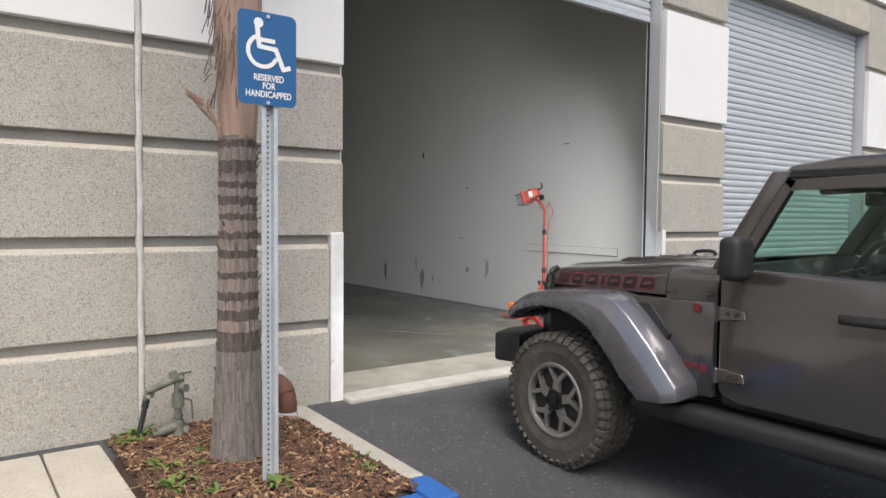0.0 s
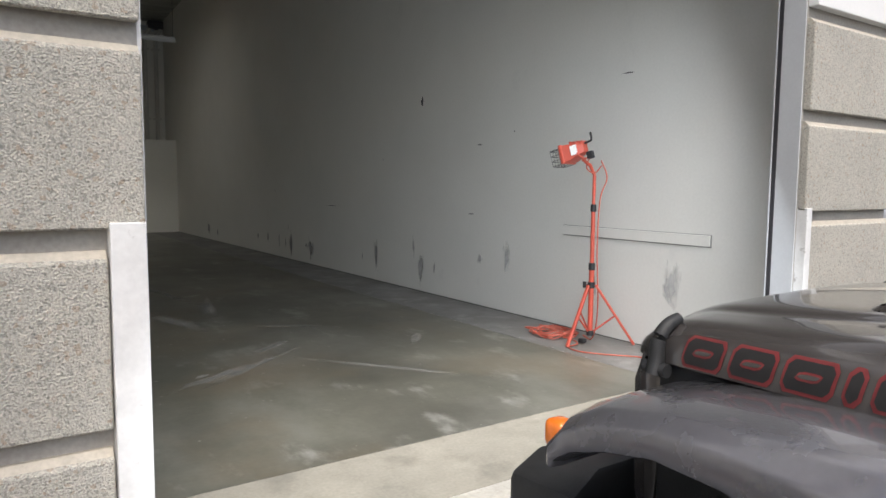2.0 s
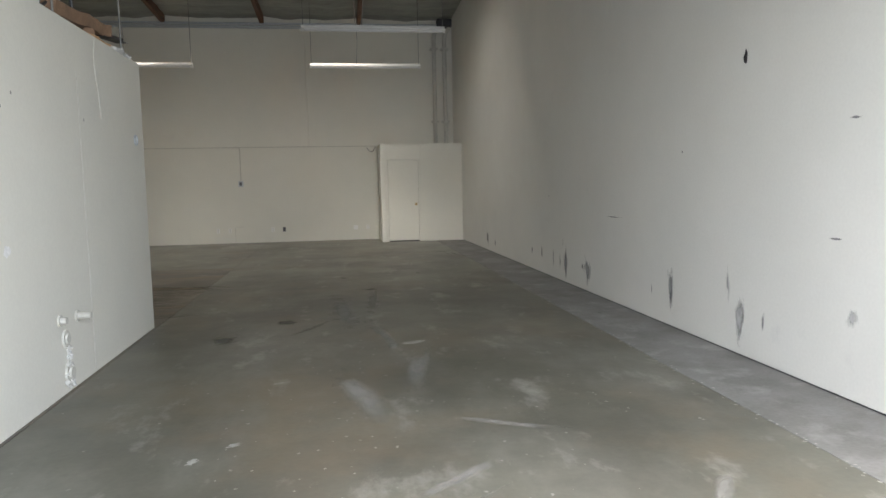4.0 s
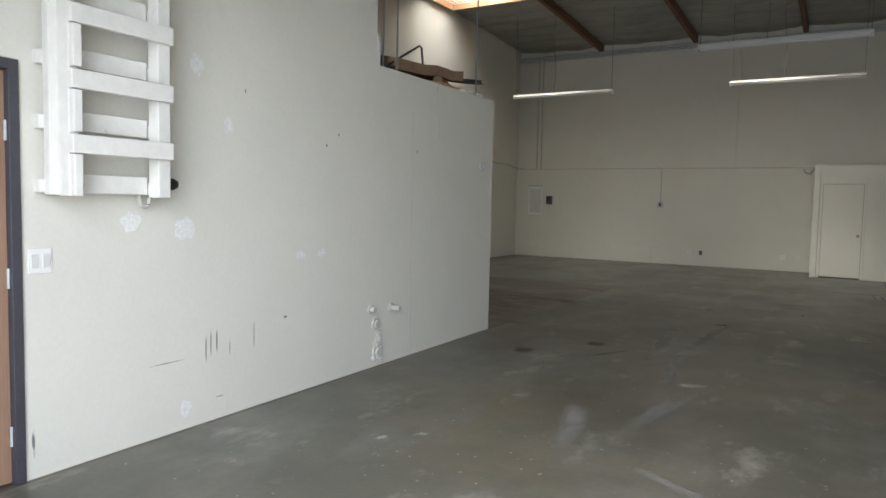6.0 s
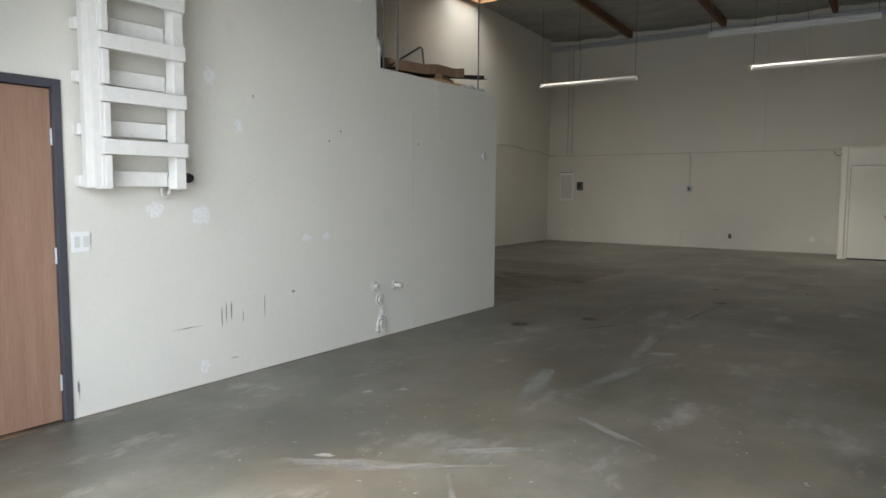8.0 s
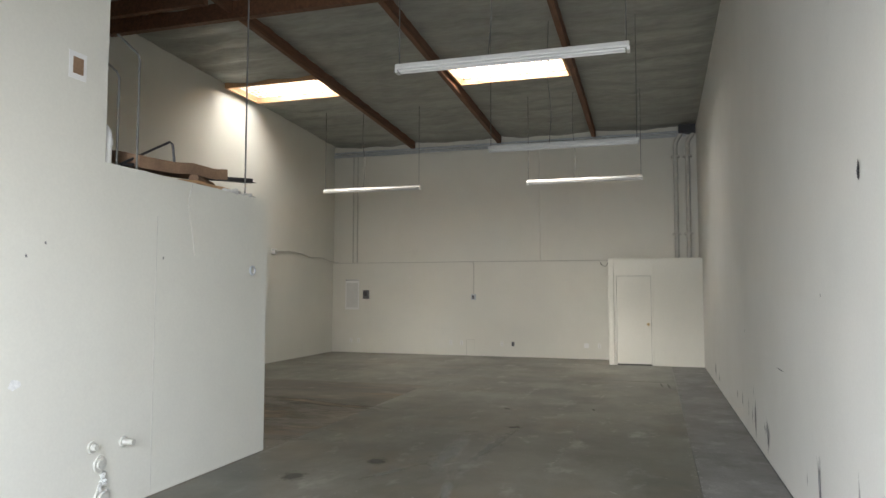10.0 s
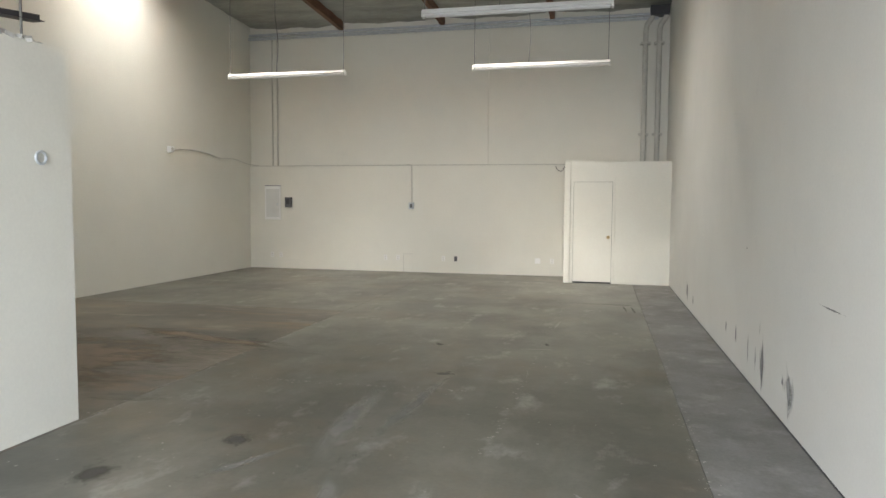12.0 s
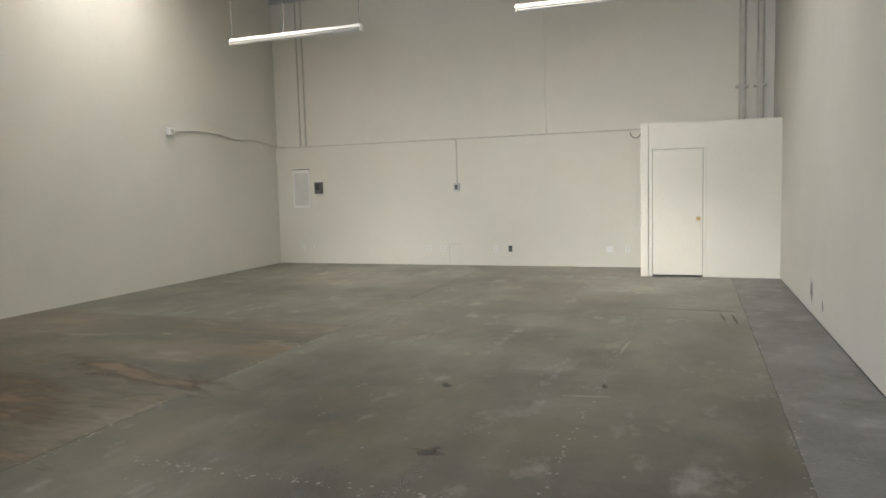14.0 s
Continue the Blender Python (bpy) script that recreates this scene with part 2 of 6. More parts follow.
M_PALMD = mat("dark_palm_scar", (0.27, 0.215, 0.19), (0.11, 0.088, 0.078), 0.95, scale=8, stretch=(9, 9, 1), fine=70, bump=0.9, depth=0.015, grain=0.4)
M_PALMG = mat("grey_palm_bark", (0.42, 0.37, 0.335), (0.19, 0.165, 0.145), 0.95, scale=6, stretch=(11, 11, 0.9), fine=70, bump=0.9, depth=0.015, grain=0.35)
M_PALMS = mat("palm_leaf_sheath", (0.42, 0.29, 0.225), (0.30, 0.205, 0.16), 0.7, scale=4, stretch=(7, 7, 0.5), bump=0.4, grain=0.15)
M_RUST = mat("rusty_red_pipe", (0.15, 0.062, 0.042), (0.10, 0.045, 0.032), 0.75, scale=9, bump=0.4)
M_VERD = mat("weathered_brass_valve", (0.20, 0.215, 0.175), (0.13, 0.135, 0.11), 0.7, metal=0.3, scale=16)
M_CARPAINT = mat("granite_metallic_car_paint", (0.098, 0.090, 0.088), (0.090, 0.083, 0.081), 0.2, metal=0.5, bump=0.02, grain=0.06, fine=300, coat=0.8)
over(M_CARPAINT, (0.20, 0.185, 0.165), 3.0, 0.5, 0.85, 0.16, detail=8)
M_FLARE = mat("painted_fender_flare", (0.17, 0.17, 0.188), (0.155, 0.155, 0.172), 0.26, metal=0.5, bump=0.05, grain=0.06, coat=0.9)
M_CARBLK = mat("textured_black_plastic", (0.022, 0.023, 0.025), (0.016, 0.017, 0.018), 0.55, bump=0.4, fine=200, scale=8)
M_TYRE = mat("dusty_tyre_rubber", (0.10, 0.09, 0.074), (0.055, 0.051, 0.045), 0.9, bump=0.3, scale=6, grain=0.25)
M_RIM = mat("machined_alloy", (0.42, 0.405, 0.375), (0.34, 0.33, 0.305), 0.42, metal=0.8, bump=0.03)
M_RIMD = mat("dark_wheel_paint", (0.020, 0.020, 0.022), (0.016, 0.016, 0.018), 0.4, metal=0.3)
M_AMBER = mat("amber_lens", (0.85, 0.22, 0.02), (0.75, 0.17, 0.02), 0.2, bump=0.1, coat=0.7)
M_RED = mat("red_hook_paint", (0.60, 0.035, 0.03), (0.5, 0.03, 0.025), 0.4)
M_DECAL = mat("red_decal", (0.20, 0.026, 0.028), (0.16, 0.022, 0.024), 0.5)
M_DECALB = mat("black_decal", (0.018, 0.017, 0.017), (0.015, 0.015, 0.015), 0.6)
M_CHROME = mat("dark_chrome", (0.25, 0.25, 0.26), (0.22, 0.22, 0.23), 0.25, metal=0.8)
M_DASH = mat("dark_dashboard", (0.05, 0.05, 0.052), (0.035, 0.035, 0.037), 0.6)
M_COPPER = mat("copper_dash_trim", (0.30, 0.10, 0.06), (0.25, 0.08, 0.05), 0.5)
M_CEIL2 = mat("loft_boards", (0.30, 0.22, 0.14), (0.24, 0.18, 0.11), 0.8)


def ragged(m, strength=0.9, scale=9.0, stretch=(1, 1, 1), edge=0.12):
    """Lets a stain thin out towards its rim and break up in noise."""
    n, l = m.node_tree.nodes, m.node_tree.links
    b = n["Principled BSDF"]
    tc = n.new("ShaderNodeTexCoord")
    dist = n.new("ShaderNodeVectorMath")
    dist.operation = "DISTANCE"
    dist.inputs[1].default_value = (0.5, 0.5, 0.0)
    l.new(tc.outputs["UV"], dist.inputs[0])
    geo = n.new("ShaderNodeNewGeometry")
    mp = n.new("ShaderNodeMapping")
    mp.inputs["Scale"].default_value = stretch
    l.new(geo.outputs["Position"], mp.inputs[0])
    t = n.new("ShaderNodeTexNoise")
    t.inputs["Scale"].default_value, t.inputs["Detail"].default_value, t.inputs["Roughness"].default_value = scale, 8, 0.7
    l.new(mp.outputs[0], t.inputs["Vector"])
    fall = n.new("ShaderNodeMapRange")
    fall.inputs["From Min"].default_value, fall.inputs["From Max"].default_value = 0.08, 0.5
    fall.inputs["To Min"].default_value, fall.inputs["To Max"].default_value = 0.30, -edge
    l.new(dist.outputs["Value"], fall.inputs["Value"])
    add = n.new("ShaderNodeMath")
    l.new(fall.outputs[0], add.inputs[0]), l.new(t.outputs[0], add.inputs[1])
    cut = n.new("ShaderNodeMapRange")
    cut.inputs["From Min"].default_value, cut.inputs["From Max"].default_value, cut.inputs["To Max"].default_value = 0.42, 0.72, strength
    l.new(add.outputs[0], cut.inputs["Value"]), l.new(cut.outputs[0], b.inputs["Alpha"])
    return m


for m_, s_, sc_, st_ in ((M_SCUFF, 0.9, 16, (1, 1, 0.35)), (M_SCUFF2, 0.55, 14, (1, 1, 0.35)), (M_DUST, 0.55, 6, (1, 1, 1)), (M_BROWN, 0.85, 2.5, (0.6, 1.4, 1))):
    ragged(m_, s_, sc_, st_)
M_OIL = ragged(mat("oil_stain", (0.055, 0.052, 0.046), (0.085, 0.082, 0.073), 0.45, scale=9), 0.75, 7)


def glass(name, tint, rough=0.02):
    m = bpy.data.materials.new(name)
    m.use_nodes = True
    b = m.node_tree.nodes["Principled BSDF"]
    b.inputs["Base Color"].default_value = (*tint, 1)
    b.inputs["Roughness"].default_value, b.inputs["Transmission Weight"].default_value, b.inputs["IOR"].default_value = rough, 1.0, 1.1
    b.inputs["Coat Weight"].default_value = 0.5
    return m


M_GLASS = glass("tinted_car_glass", (0.62, 0.80, 0.72))


# ---- building helpers ----
def box(bm, a, b, turn=None):
    r = bmesh.ops.create_cube(bm, size=1)["verts"]
    for v in r:
        v.co = Vector([a[i] + (v.co[i] + 0.5) * (b[i] - a[i]) for i in range(3)])
    if turn:
        bmesh.ops.transform(bm, matrix=turn, verts=r)
    return r


def cyl(bm, p, q, r, r2=None, n=14):
    p, q = Vector(p), Vector(q)
    d = q - p
    m = Matrix.Translation((p + q) / 2) @ d.to_track_quat("Z", "Y").to_matrix().to_4x4()
    return bmesh.ops.create_cone(bm, cap_ends=True, segments=n, radius1=r, radius2=r if r2 is None else r2, depth=d.length, matrix=m)["verts"]


def prism(bm, poly, axis, a, b):
    """A polygon of two coordinates drawn out from a to b along axis (0: its points are y, z; 1: x, z; 2: x, y)."""
    def at(p, v):
        return [(v, p[0], p[1]), (p[0], v, p[1]), (p[0], p[1], v)][axis]
    lo, hi = [bm.verts.new(at(p, a)) for p in poly], [bm.verts.new(at(p, b)) for p in poly]
    n = len(poly)
    fs = [bm.faces.new(lo), bm.faces.new(hi[::-1])]
    for i in range(n):
        fs.append(bm.faces.new((lo[i], hi[i], hi[(i + 1) % n], lo[(i + 1) % n])))
    bmesh.ops.recalc_face_normals(bm, faces=fs)
    return lo + hi


def tube(bm, pts, r, n=8, closed=False):
    pts = [Vector(p) for p in pts]
    rings = []
    for i, p in enumerate(pts):
        d = (pts[min(i + 1, len(pts) - 1)] - pts[max(i - 1, 0)]).normalized()
        side = d.cross(Vector((0, 0, 1)) if abs(d.z) < 0.9 else Vector((1, 0, 0))).normalized()
        up = side.cross(d)
        rr = r(i / (len(pts) - 1)) if callable(r) else r
        rings.append([bm.verts.new(p + (side * math.cos(k * 2 * math.pi / n) + up * math.sin(k * 2 * math.pi / n)) * rr) for k in range(n)])
    fs = []
    for a, b in zip(rings, rings[1:]):
        for k in range(n):
            fs.append(bm.faces.new((a[k], a[(k + 1) % n], b[(k + 1) % n], b[k])))
    fs += [bm.faces.new(rings[0][::-1]), bm.faces.new(rings[-1])]
    bmesh.ops.recalc_face_normals(bm, faces=fs)


def curve_pts(pts, n=8):
    """A smooth line through the points."""
    p = [Vector(q) for q in pts]
    p = [p[0] * 2 - p[1]] + p + [p[-1] * 2 - p[-2]]
    out = []
    for i in range(1, len(p) - 2):
        for k in range(n):
            t = k / n
            out.append(0.5 * (2 * p[i] + (p[i + 1] - p[i - 1]) * t + (2 * p[i - 1] - 5 * p[i] + 4 * p[i + 1] - p[i + 2]) * t * t + (3 * p[i] - p[i - 1] - 3 * p[i + 1] + p[i + 2]) * t ** 3))
    return out + [p[-2]]


def bevel(bm, w, seg=2, angle=30):
    es = [e for e in bm.edges if len(e.link_faces) == 2 and e.calc_face_angle(0) > radians(angle)]
    bmesh.ops.bevel(bm, geom=es, offset=w, segments=seg, profile=0.5, affect="EDGES", clamp_overlap=True)


def part(name, bm, material, parent=None, label="", smooth=False):
    me = bpy.data.meshes.new(name)
    if smooth:
        for f in bm.faces:
            f.smooth = True
        for e in bm.edges:
            if len(e.link_faces) == 2 and e.calc_face_angle(0) > radians(38):
                e.smooth = False
    bm.to_mesh(me)
    bm.free()
    me.materials.append(material)
    ob = new(name, me)
    if parent:
        ob.parent = parent
    return tagged(ob, label)


def thing(name, label, category, at=(0, 0, 0), rz=0, group="", kind=""):
    ob = new(name)
    ob.matrix_basis = pose(*at, 0, 0, rz)
    ob.empty_display_size = 0.1
    return tagged(ob, label, category, group, kind)


def B():
    return bmesh.new()


def slab(name, a, b, material, parent=None, label="", kind="", category="", w=0.0):
    bm = B()
    box(bm, a, b)
    if w:
        bevel(bm, w)
    ob = part(name, bm, material, parent, label)
    return tagged(ob, "", category, "", kind)


# ---- structure ----
RIGHT, LEFT, BACK, FRONT_IN = 0.0, -9.73, 18.47, 0.22
DOOR_L, DOOR_R, DOOR_TOP = -4.10, -0.42, 3.95
PART_X, PART_END, NOTCH, PART_TOP = -5.03, 7.31, 5.01, 2.65


def roof_z(y):
    return 5.82 + 0.05 * (18.5 - y)


def drop(y):
    """Height of the asphalt, which falls away from the threshold."""
    t = min(max(-y / 1.5, 0), 1)
    return -0.016 - 0.204 * t * t * (3 - 2 * t) - (0.012 * (-1.5 - y) if y < -1.5 else 0)


# ground: one sheet to the horizon
bm = B()
ys = [-400, -60, -12, -8, -5, -4, -3, -2.4, -2, -1.75, -1.5, -1.25, -1.0, -0.75, -0.5, -0.25, 0.0, 0.3, 60, 400]
xs = [-400, -60, -20, -8, -5, -4, -2, 0, 4, 9, 20, 60, 400]
grid = [[bm.verts.new((x, y, max(drop(y), -0.32) if y <= 0 else (-0.05 if y < 1 else -0.3))) for x in xs] for y in ys]
for i in range(len(ys) - 1):
    for j in range(len(xs) - 1):
        bm.faces.new((grid[i][j], grid[i][j + 1], grid[i + 1][j + 1], grid[i + 1][j]))
tagged(part("ground", bm, M_ASPH, smooth=True), "dark asphalt yard sloping away from the building", "asphalt", "", "structure")

# floor in its poured strips
floor = thing("floor", "sealed grey concrete warehouse floor with stains", "floor", kind="structure")
slab("slab", (-5.0, 0.70, -0.2), (-0.70, BACK, 0.0), M_FLOOR, floor)
slab("slab", (LEFT - 0.1, 0.25, -0.2), (-5.006, 12.6, 0.0), M_FLOOR_B, floor, "brown-stained slab behind the office")
slab("slab", (LEFT - 0.1, 12.604, -0.2), (-5.006, BACK, 0.0), M_FLOOR, floor)
slab("edge_strip", (-0.696, 0.70, -0.2), (0.1, BACK, 0.0), M_STRIP, floor, "paler bare concrete strip along the wall")
slab("apron", (-5.0, 0.10, -0.2), (0.1, 0.696, 0.0), M_APRON, floor, "dusty tan concrete behind the threshold")
slab("threshold", (DOOR_L, -0.12, -0.2), (DOOR_R, 0.096, 0.006), mat("pale_threshold", (0.46, 0.435, 0.385), (0.36, 0.34, 0.30), 0.85, scale=6, bump=0.3), floor, "pale worn concrete door sill", w=0.012)

# side and back walls
slab("wall_east", (RIGHT, 0.22, -0.05), (0.2, BACK + 0.2, 7.2), M_RWALL, None, "tall scuffed white warehouse side wall", "structure", "wall")
slab("wall_west", (LEFT - 0.2, 0.22, -0.05), (LEFT, BACK + 0.2, 7.2), M_WALL, None, "tall off-white warehouse side wall", "structure", "wall")
north = slab("wall_north", (LEFT, BACK + 0.06, -0.05), (RIGHT, BACK + 0.26, 7.0), M_WALL, None, "off-white back wall with a ledge at door height", "structure", "wall")
slab("lower_wall", (LEFT, BACK, -0.02), (-2.08, BACK + 0.06, 2.465), M_WALL, north, w=0.006)

# closet in the back corner, with its door
closet = thing("wall_closet", "small off-white closet built into the back corner", "wall", kind="structure")
CY = 17.28
slab("front_wall", (-1.07, CY, 0), (RIGHT, CY + 0.1, 2.46), M_WALL, closet, w=0.004)
slab("header", (-1.95, CY, 2.085), (-1.07, CY + 0.1, 2.46), M_WALL, closet)
slab("side_wall", (-2.06, CY + 0.1, 0), (-1.96, BACK, 2.46), M_WALL, closet)
slab("corner_post", (-2.07, CY - 0.03, 0), (-1.95, CY + 0.1, 2.465), M_WALL, closet, w=0.006)
slab("top", (-1.96, CY + 0.1, 2.36), (RIGHT, BACK, 2.455), M_WALL, closet)
d1 = thing("door_1", "closed off-white flush closet door with a brass knob", "door", (-1.5, CY, 0), kind="structure")
slab("leaf", (-0.385, 0.02, 0.03), (0.375, 0.06, 2.05), M_WALL, d1, w=0.003)
slab("gap", (-0.40, 0.07, 0.0), (0.39, 0.09, 2.06), M_DARK, d1)
slab("stop", (-0.446, 0.005, 0), (-0.39, 0.095, 2.085), M_WALL, d1)
slab("stop", (0.38, -0.012, 0), (0.428, 0.05, 2.085), M_WALL, d1)
slab("stop", (-0.39, 0.005, 2.055), (0.38, 0.095, 2.085), M_WALL, d1)
bm = B()
cyl(bm, (0.31, 0.02, 0.94), (0.31, -0.02, 0.94), 0.014)
bmesh.ops.create_uvsphere(bm, u_segments=14, v_segments=10, radius=0.03, matrix=Matrix.Translation((0.31, -0.04, 0.94)))
cyl(bm, (0.31, 0.02, 0.94), (0.31, 0.012, 0.94), 0.034)
part("knob", bm, M_BRASS, d1, "brass door knob", True)

# partition of the office, with the loft over it
part_wall = thing("wall_partition", "white office partition wall cut down to a stub", "wall", kind="structure")
DY0, DY1 = 1.06, 2.01
bm = B()
prism(bm, [(DY1, 0), (PART_END, 0), (PART_END, PART_TOP - 0.015), (PART_END - 0.015, PART_TOP), (NOTCH, PART_TOP), (NOTCH, 6.75), (DY1, 6.75)], 0, PART_X - 0.12, PART_X)
part("stub_wall", bm, M_WALL, part_wall)
slab("tall_wall", (PART_X - 0.12, FRONT_IN, 0), (PART_X, DY0, 6.75), M_WALL, part_wall)
slab("tall_wall", (PART_X - 0.12, DY0, 2.13), (PART_X, DY1, 6.75), M_WALL, part_wall)
slab("end_wall", (LEFT, PART_END - 0.12, 0), (PART_X - 0.12, PART_END, PART_TOP - 0.01), M_WALL, part_wall)
slab("loft_floor", (LEFT, FRONT_IN, 2.45), (PART_X - 0.12, PART_END - 0.12, PART_TOP - 0.03), M_CEIL2, part_wall, "rough boards of the loft")
d2 = thing("door_2", "closed brown wood-grain office door in a dark frame", "door", (PART_X, (DY0 + DY1) / 2, 0), kind="structure")
slab("leaf", (-0.06, -0.42, 0.01), (-0.02, 0.42, 2.07), M_DOORWOOD, d2, w=0.003)
slab("frame_side", (-0.125, 0.42, 0), (0.018, 0.472, 2.125), M_FRAME, d2, w=0.004)
slab("frame_side", (-0.125, -0.472, 0), (0.018, -0.42, 2.125), M_FRAME, d2, w=0.004)
slab("frame_head", (-0.125, -0.42, 2.075), (0.018, 0.42, 2.125), M_FRAME, d2, w=0.004)
for z in (0.25, 1.05, 1.78):
    bm = B()
    cyl(bm, (-0.012, 0.418, z - 0.05), (-0.012, 0.418, z + 0.05), 0.008)
    part("hinge", bm, M_GALV, d2)

# front wall in exposed aggregate, in bands with recessed joints
front = thing("wall_south", "exposed aggregate concrete facade with recessed joints", "wall", kind="structure")
slab("core", (-40, 0.05, -0.4), (DOOR_L, FRONT_IN, 7.5), M_GROOVE, front)
slab("core", (DOOR_R, 0.05, -0.4), (0.70, FRONT_IN, 7.5), M_GROOVE, front)
slab("core", (DOOR_L, 0.05, DOOR_TOP), (DOOR_R, FRONT_IN, 7.5), M_GROOVE, front)
slab("core", (0.70, 0.05, DOOR_TOP + 0.02), (4.25, FRONT_IN, 7.5), M_GROOVE, front)
slab("core", (4.25, 0.05, -0.4), (40, FRONT_IN, 7.5), M_GROOVE, front)


def band(x0, x1, z0, z1, material, top_gap=0.085):
    """One cast band: rough face, a sloping ledge on top and an undercut below."""
    bm = B()
    t = z1 - top_gap
    prism(bm, [(0.0, z0), (0.0, t - 0.012), (0.006, t), (0.05, t), (0.05, z0 + 0.004)], 0, x0, x1)
    bevel(bm, 0.006, 1)
    part("band", bm, material, front)
    bm = B()
    prism(bm, [(0.002, t - 0.014), (0.034, t + 0.022), (0.05, t + 0.022), (0.05, t - 0.014)], 0, x0 + 0.002, x1 - 0.002)
    part("ledge", bm, M_LEDGE, front)


LEVELS = [-0.40, 0.575, 1.17, 1.77, 2.37]
for x0, x1, edge in ((-40, -5.475, None), (-5.435, DOOR_L, "r"), (DOOR_R, 0.70, "l"), (4.25, 40, None)):
    for i in range(4):
        a, b = x0, x1
        if edge == "r" and i < 2:
            b = x1 - 0.105
        if edge == "l" and i < 2:
            a = x0 + 0.07
        band(a, b, LEVELS[i], LEVELS[i + 1], M_AGG)
for x0, x1 in ((-40, -5.475), (-5.435, DOOR_L)):
    slab("white_panel", (x0, -0.012, 2.37), (x1, 0.05, 7.4), M_WHITE, front, "smooth white painted panel", w=0.006)
for x0, x1 in ((DOOR_R, 0.70), (4.25, 40)):
    slab("white_panel", (x0, -0.012, 2.37), (x1, 0.05, 3.43), M_WHITE, front, "smooth white painted panel", w=0.006)
    band(x0, x1, 3.50, 4.45, M_AGG)
for x0, x1, z in ((DOOR_L, DOOR_R, DOOR_TOP), (0.70, 4.25, DOOR_TOP + 0.02)):
    slab("lintel", (x0, 0.0, z), (x1, 0.05, 4.37), M_LEDGE, front, w=0.008)
slab("white_panel", (DOOR_L, -0.012, 4.45), (40, 0.05, 7.4), M_WHITE, front, "smooth white painted panel", w=0.006)
bm = B()
for k in range(60):
    z = -0.1 + k * 0.125
    cyl(bm, (-5.455 + 0.004 * math.sin(k * 1.7), 0.016, z), (-5.455 + 0.004 * math.sin(k * 1.7 + 1.7), 0.016, z + 0.128), 0.021, n=8)
part("joint_sealant", bm, M_CAULK, front, "whitish sealant in the vertical joint", True)
slab("jamb_guard", (DOOR_L - 0.10, -0.012, -0.04), (DOOR_L, 0.05, 1.19), M_TRIM, front, "chipped white steel corner guard", w=0.004)
slab("jamb_guard", (DOOR_R, -0.012, -0.04), (DOOR_R + 0.06, 0.05, 1.19), M_TRIM, front, "white steel corner guard", w=0.004)
slab("jamb_lining", (DOOR_L - 0.002, 0.052, 0.0), (DOOR_L + 0.012, 0.23, DOOR_TOP), M_WHITE, front)

# roof: sagging insulation between timbers, with skylights
SKY = [(-9.62, -7.44), (-4.82, -2.55)]
SKY_Y = (13.05, 14.30)
bm = B()
nx, ny = 98, 184
y0, y1 = FRONT_IN, BACK + 0.06
rows = []
for j in range(ny + 1):
    y = y0 + (y1 - y0) * j / ny
    row = []
    for i in range(nx + 1):
        x = LEFT + (RIGHT - LEFT) * i / nx
        rib = abs(math.sin(math.pi * (y / 0.61 + 0.12 * noise.noise((x * 0.9, y * 0.5, 0)))))
        bay = abs(math.sin(math.pi * (x + 9.73) / 2.43))
        sag = 0.085 * rib ** 0.7 * bay ** 0.5 + 0.05 * noise.noise((x * 1.7, y * 2.6, 3)) * bay + 0.018 * noise.noise((x * 6, y * 7, 1))
        row.append(bm.verts.new((x, y, roof_z(y) - sag)))
    rows.append(row)
for j in range(ny):
    yc = y0 + (y1 - y0) * (j + 0.5) / ny
    for i in range(nx):
        xc = LEFT + (RIGHT - LEFT) * (i + 0.5) / nx
        if SKY_Y[0] < yc < SKY_Y[1] and any(a < xc < b for a, b in SKY):
            continue
        bm.faces.new((rows[j][i], rows[j + 1][i], rows[j + 1][i + 1], rows[j][i + 1]))
tagged(part("ceiling", bm, M_INSUL, smooth=True), "sagging grey foil insulation under the roof", "ceiling", "", "structure")
bm = B()
for a, b, c, d in ((-12, 2, -0.2, SKY_Y[0]), (-12, 2, SKY_Y[1], 19.2), (-12, SKY[0][0], SKY_Y[0], SKY_Y[1]), (SKY[0][1], SKY[1][0], SKY_Y[0], SKY_Y[1]), (SKY[1][1], 2, SKY_Y[0], SKY_Y[1])):
    v = [bm.verts.new((x, y, roof_z(y) + h)) for h in (0.3, 0.4) for x, y in ((a, c), (b, c), (b, d), (a, d))]
    bm.faces.new(v[:4][::-1]), bm.faces.new(v[4:])
    for k in range(4):
        bm.faces.new((v[k], v[(k + 1) % 4], v[(k + 1) % 4 + 4], v[k + 4]))
tagged(part("roof", bm, M_GROOVE), "flat roof deck over the warehouse", "roof", "", "structure")


def timber(x0, y0, x1, y1, deep, w):
    """A roof timber that follows the slope of the roof."""
    bm = B()
    d = Vector((x1 - x0, y1 - y0, 0)).normalized()
    s = Vector((-d.y, d.x, 0)) * w / 2
    for (x, y) in ((x0, y0), (x1, y1)):
        for sg in (-1, 1):
            for z in (roof_z(y) - deep, roof_z(y) + 0.05):
                bm.verts.new((x + sg * s.x, y + sg * s.y, z))
    bmesh.ops.convex_hull(bm, input=bm.verts)
    bmesh.ops.dissolve_limit(bm, angle_limit=0.02, verts=bm.verts, edges=bm.edges)
    bevel(bm, 0.006, 1)
    return tagged(part("roof_beam", bm, M_WOOD), "dark stained timber roof beam", "beam", "roof beams", "structure")


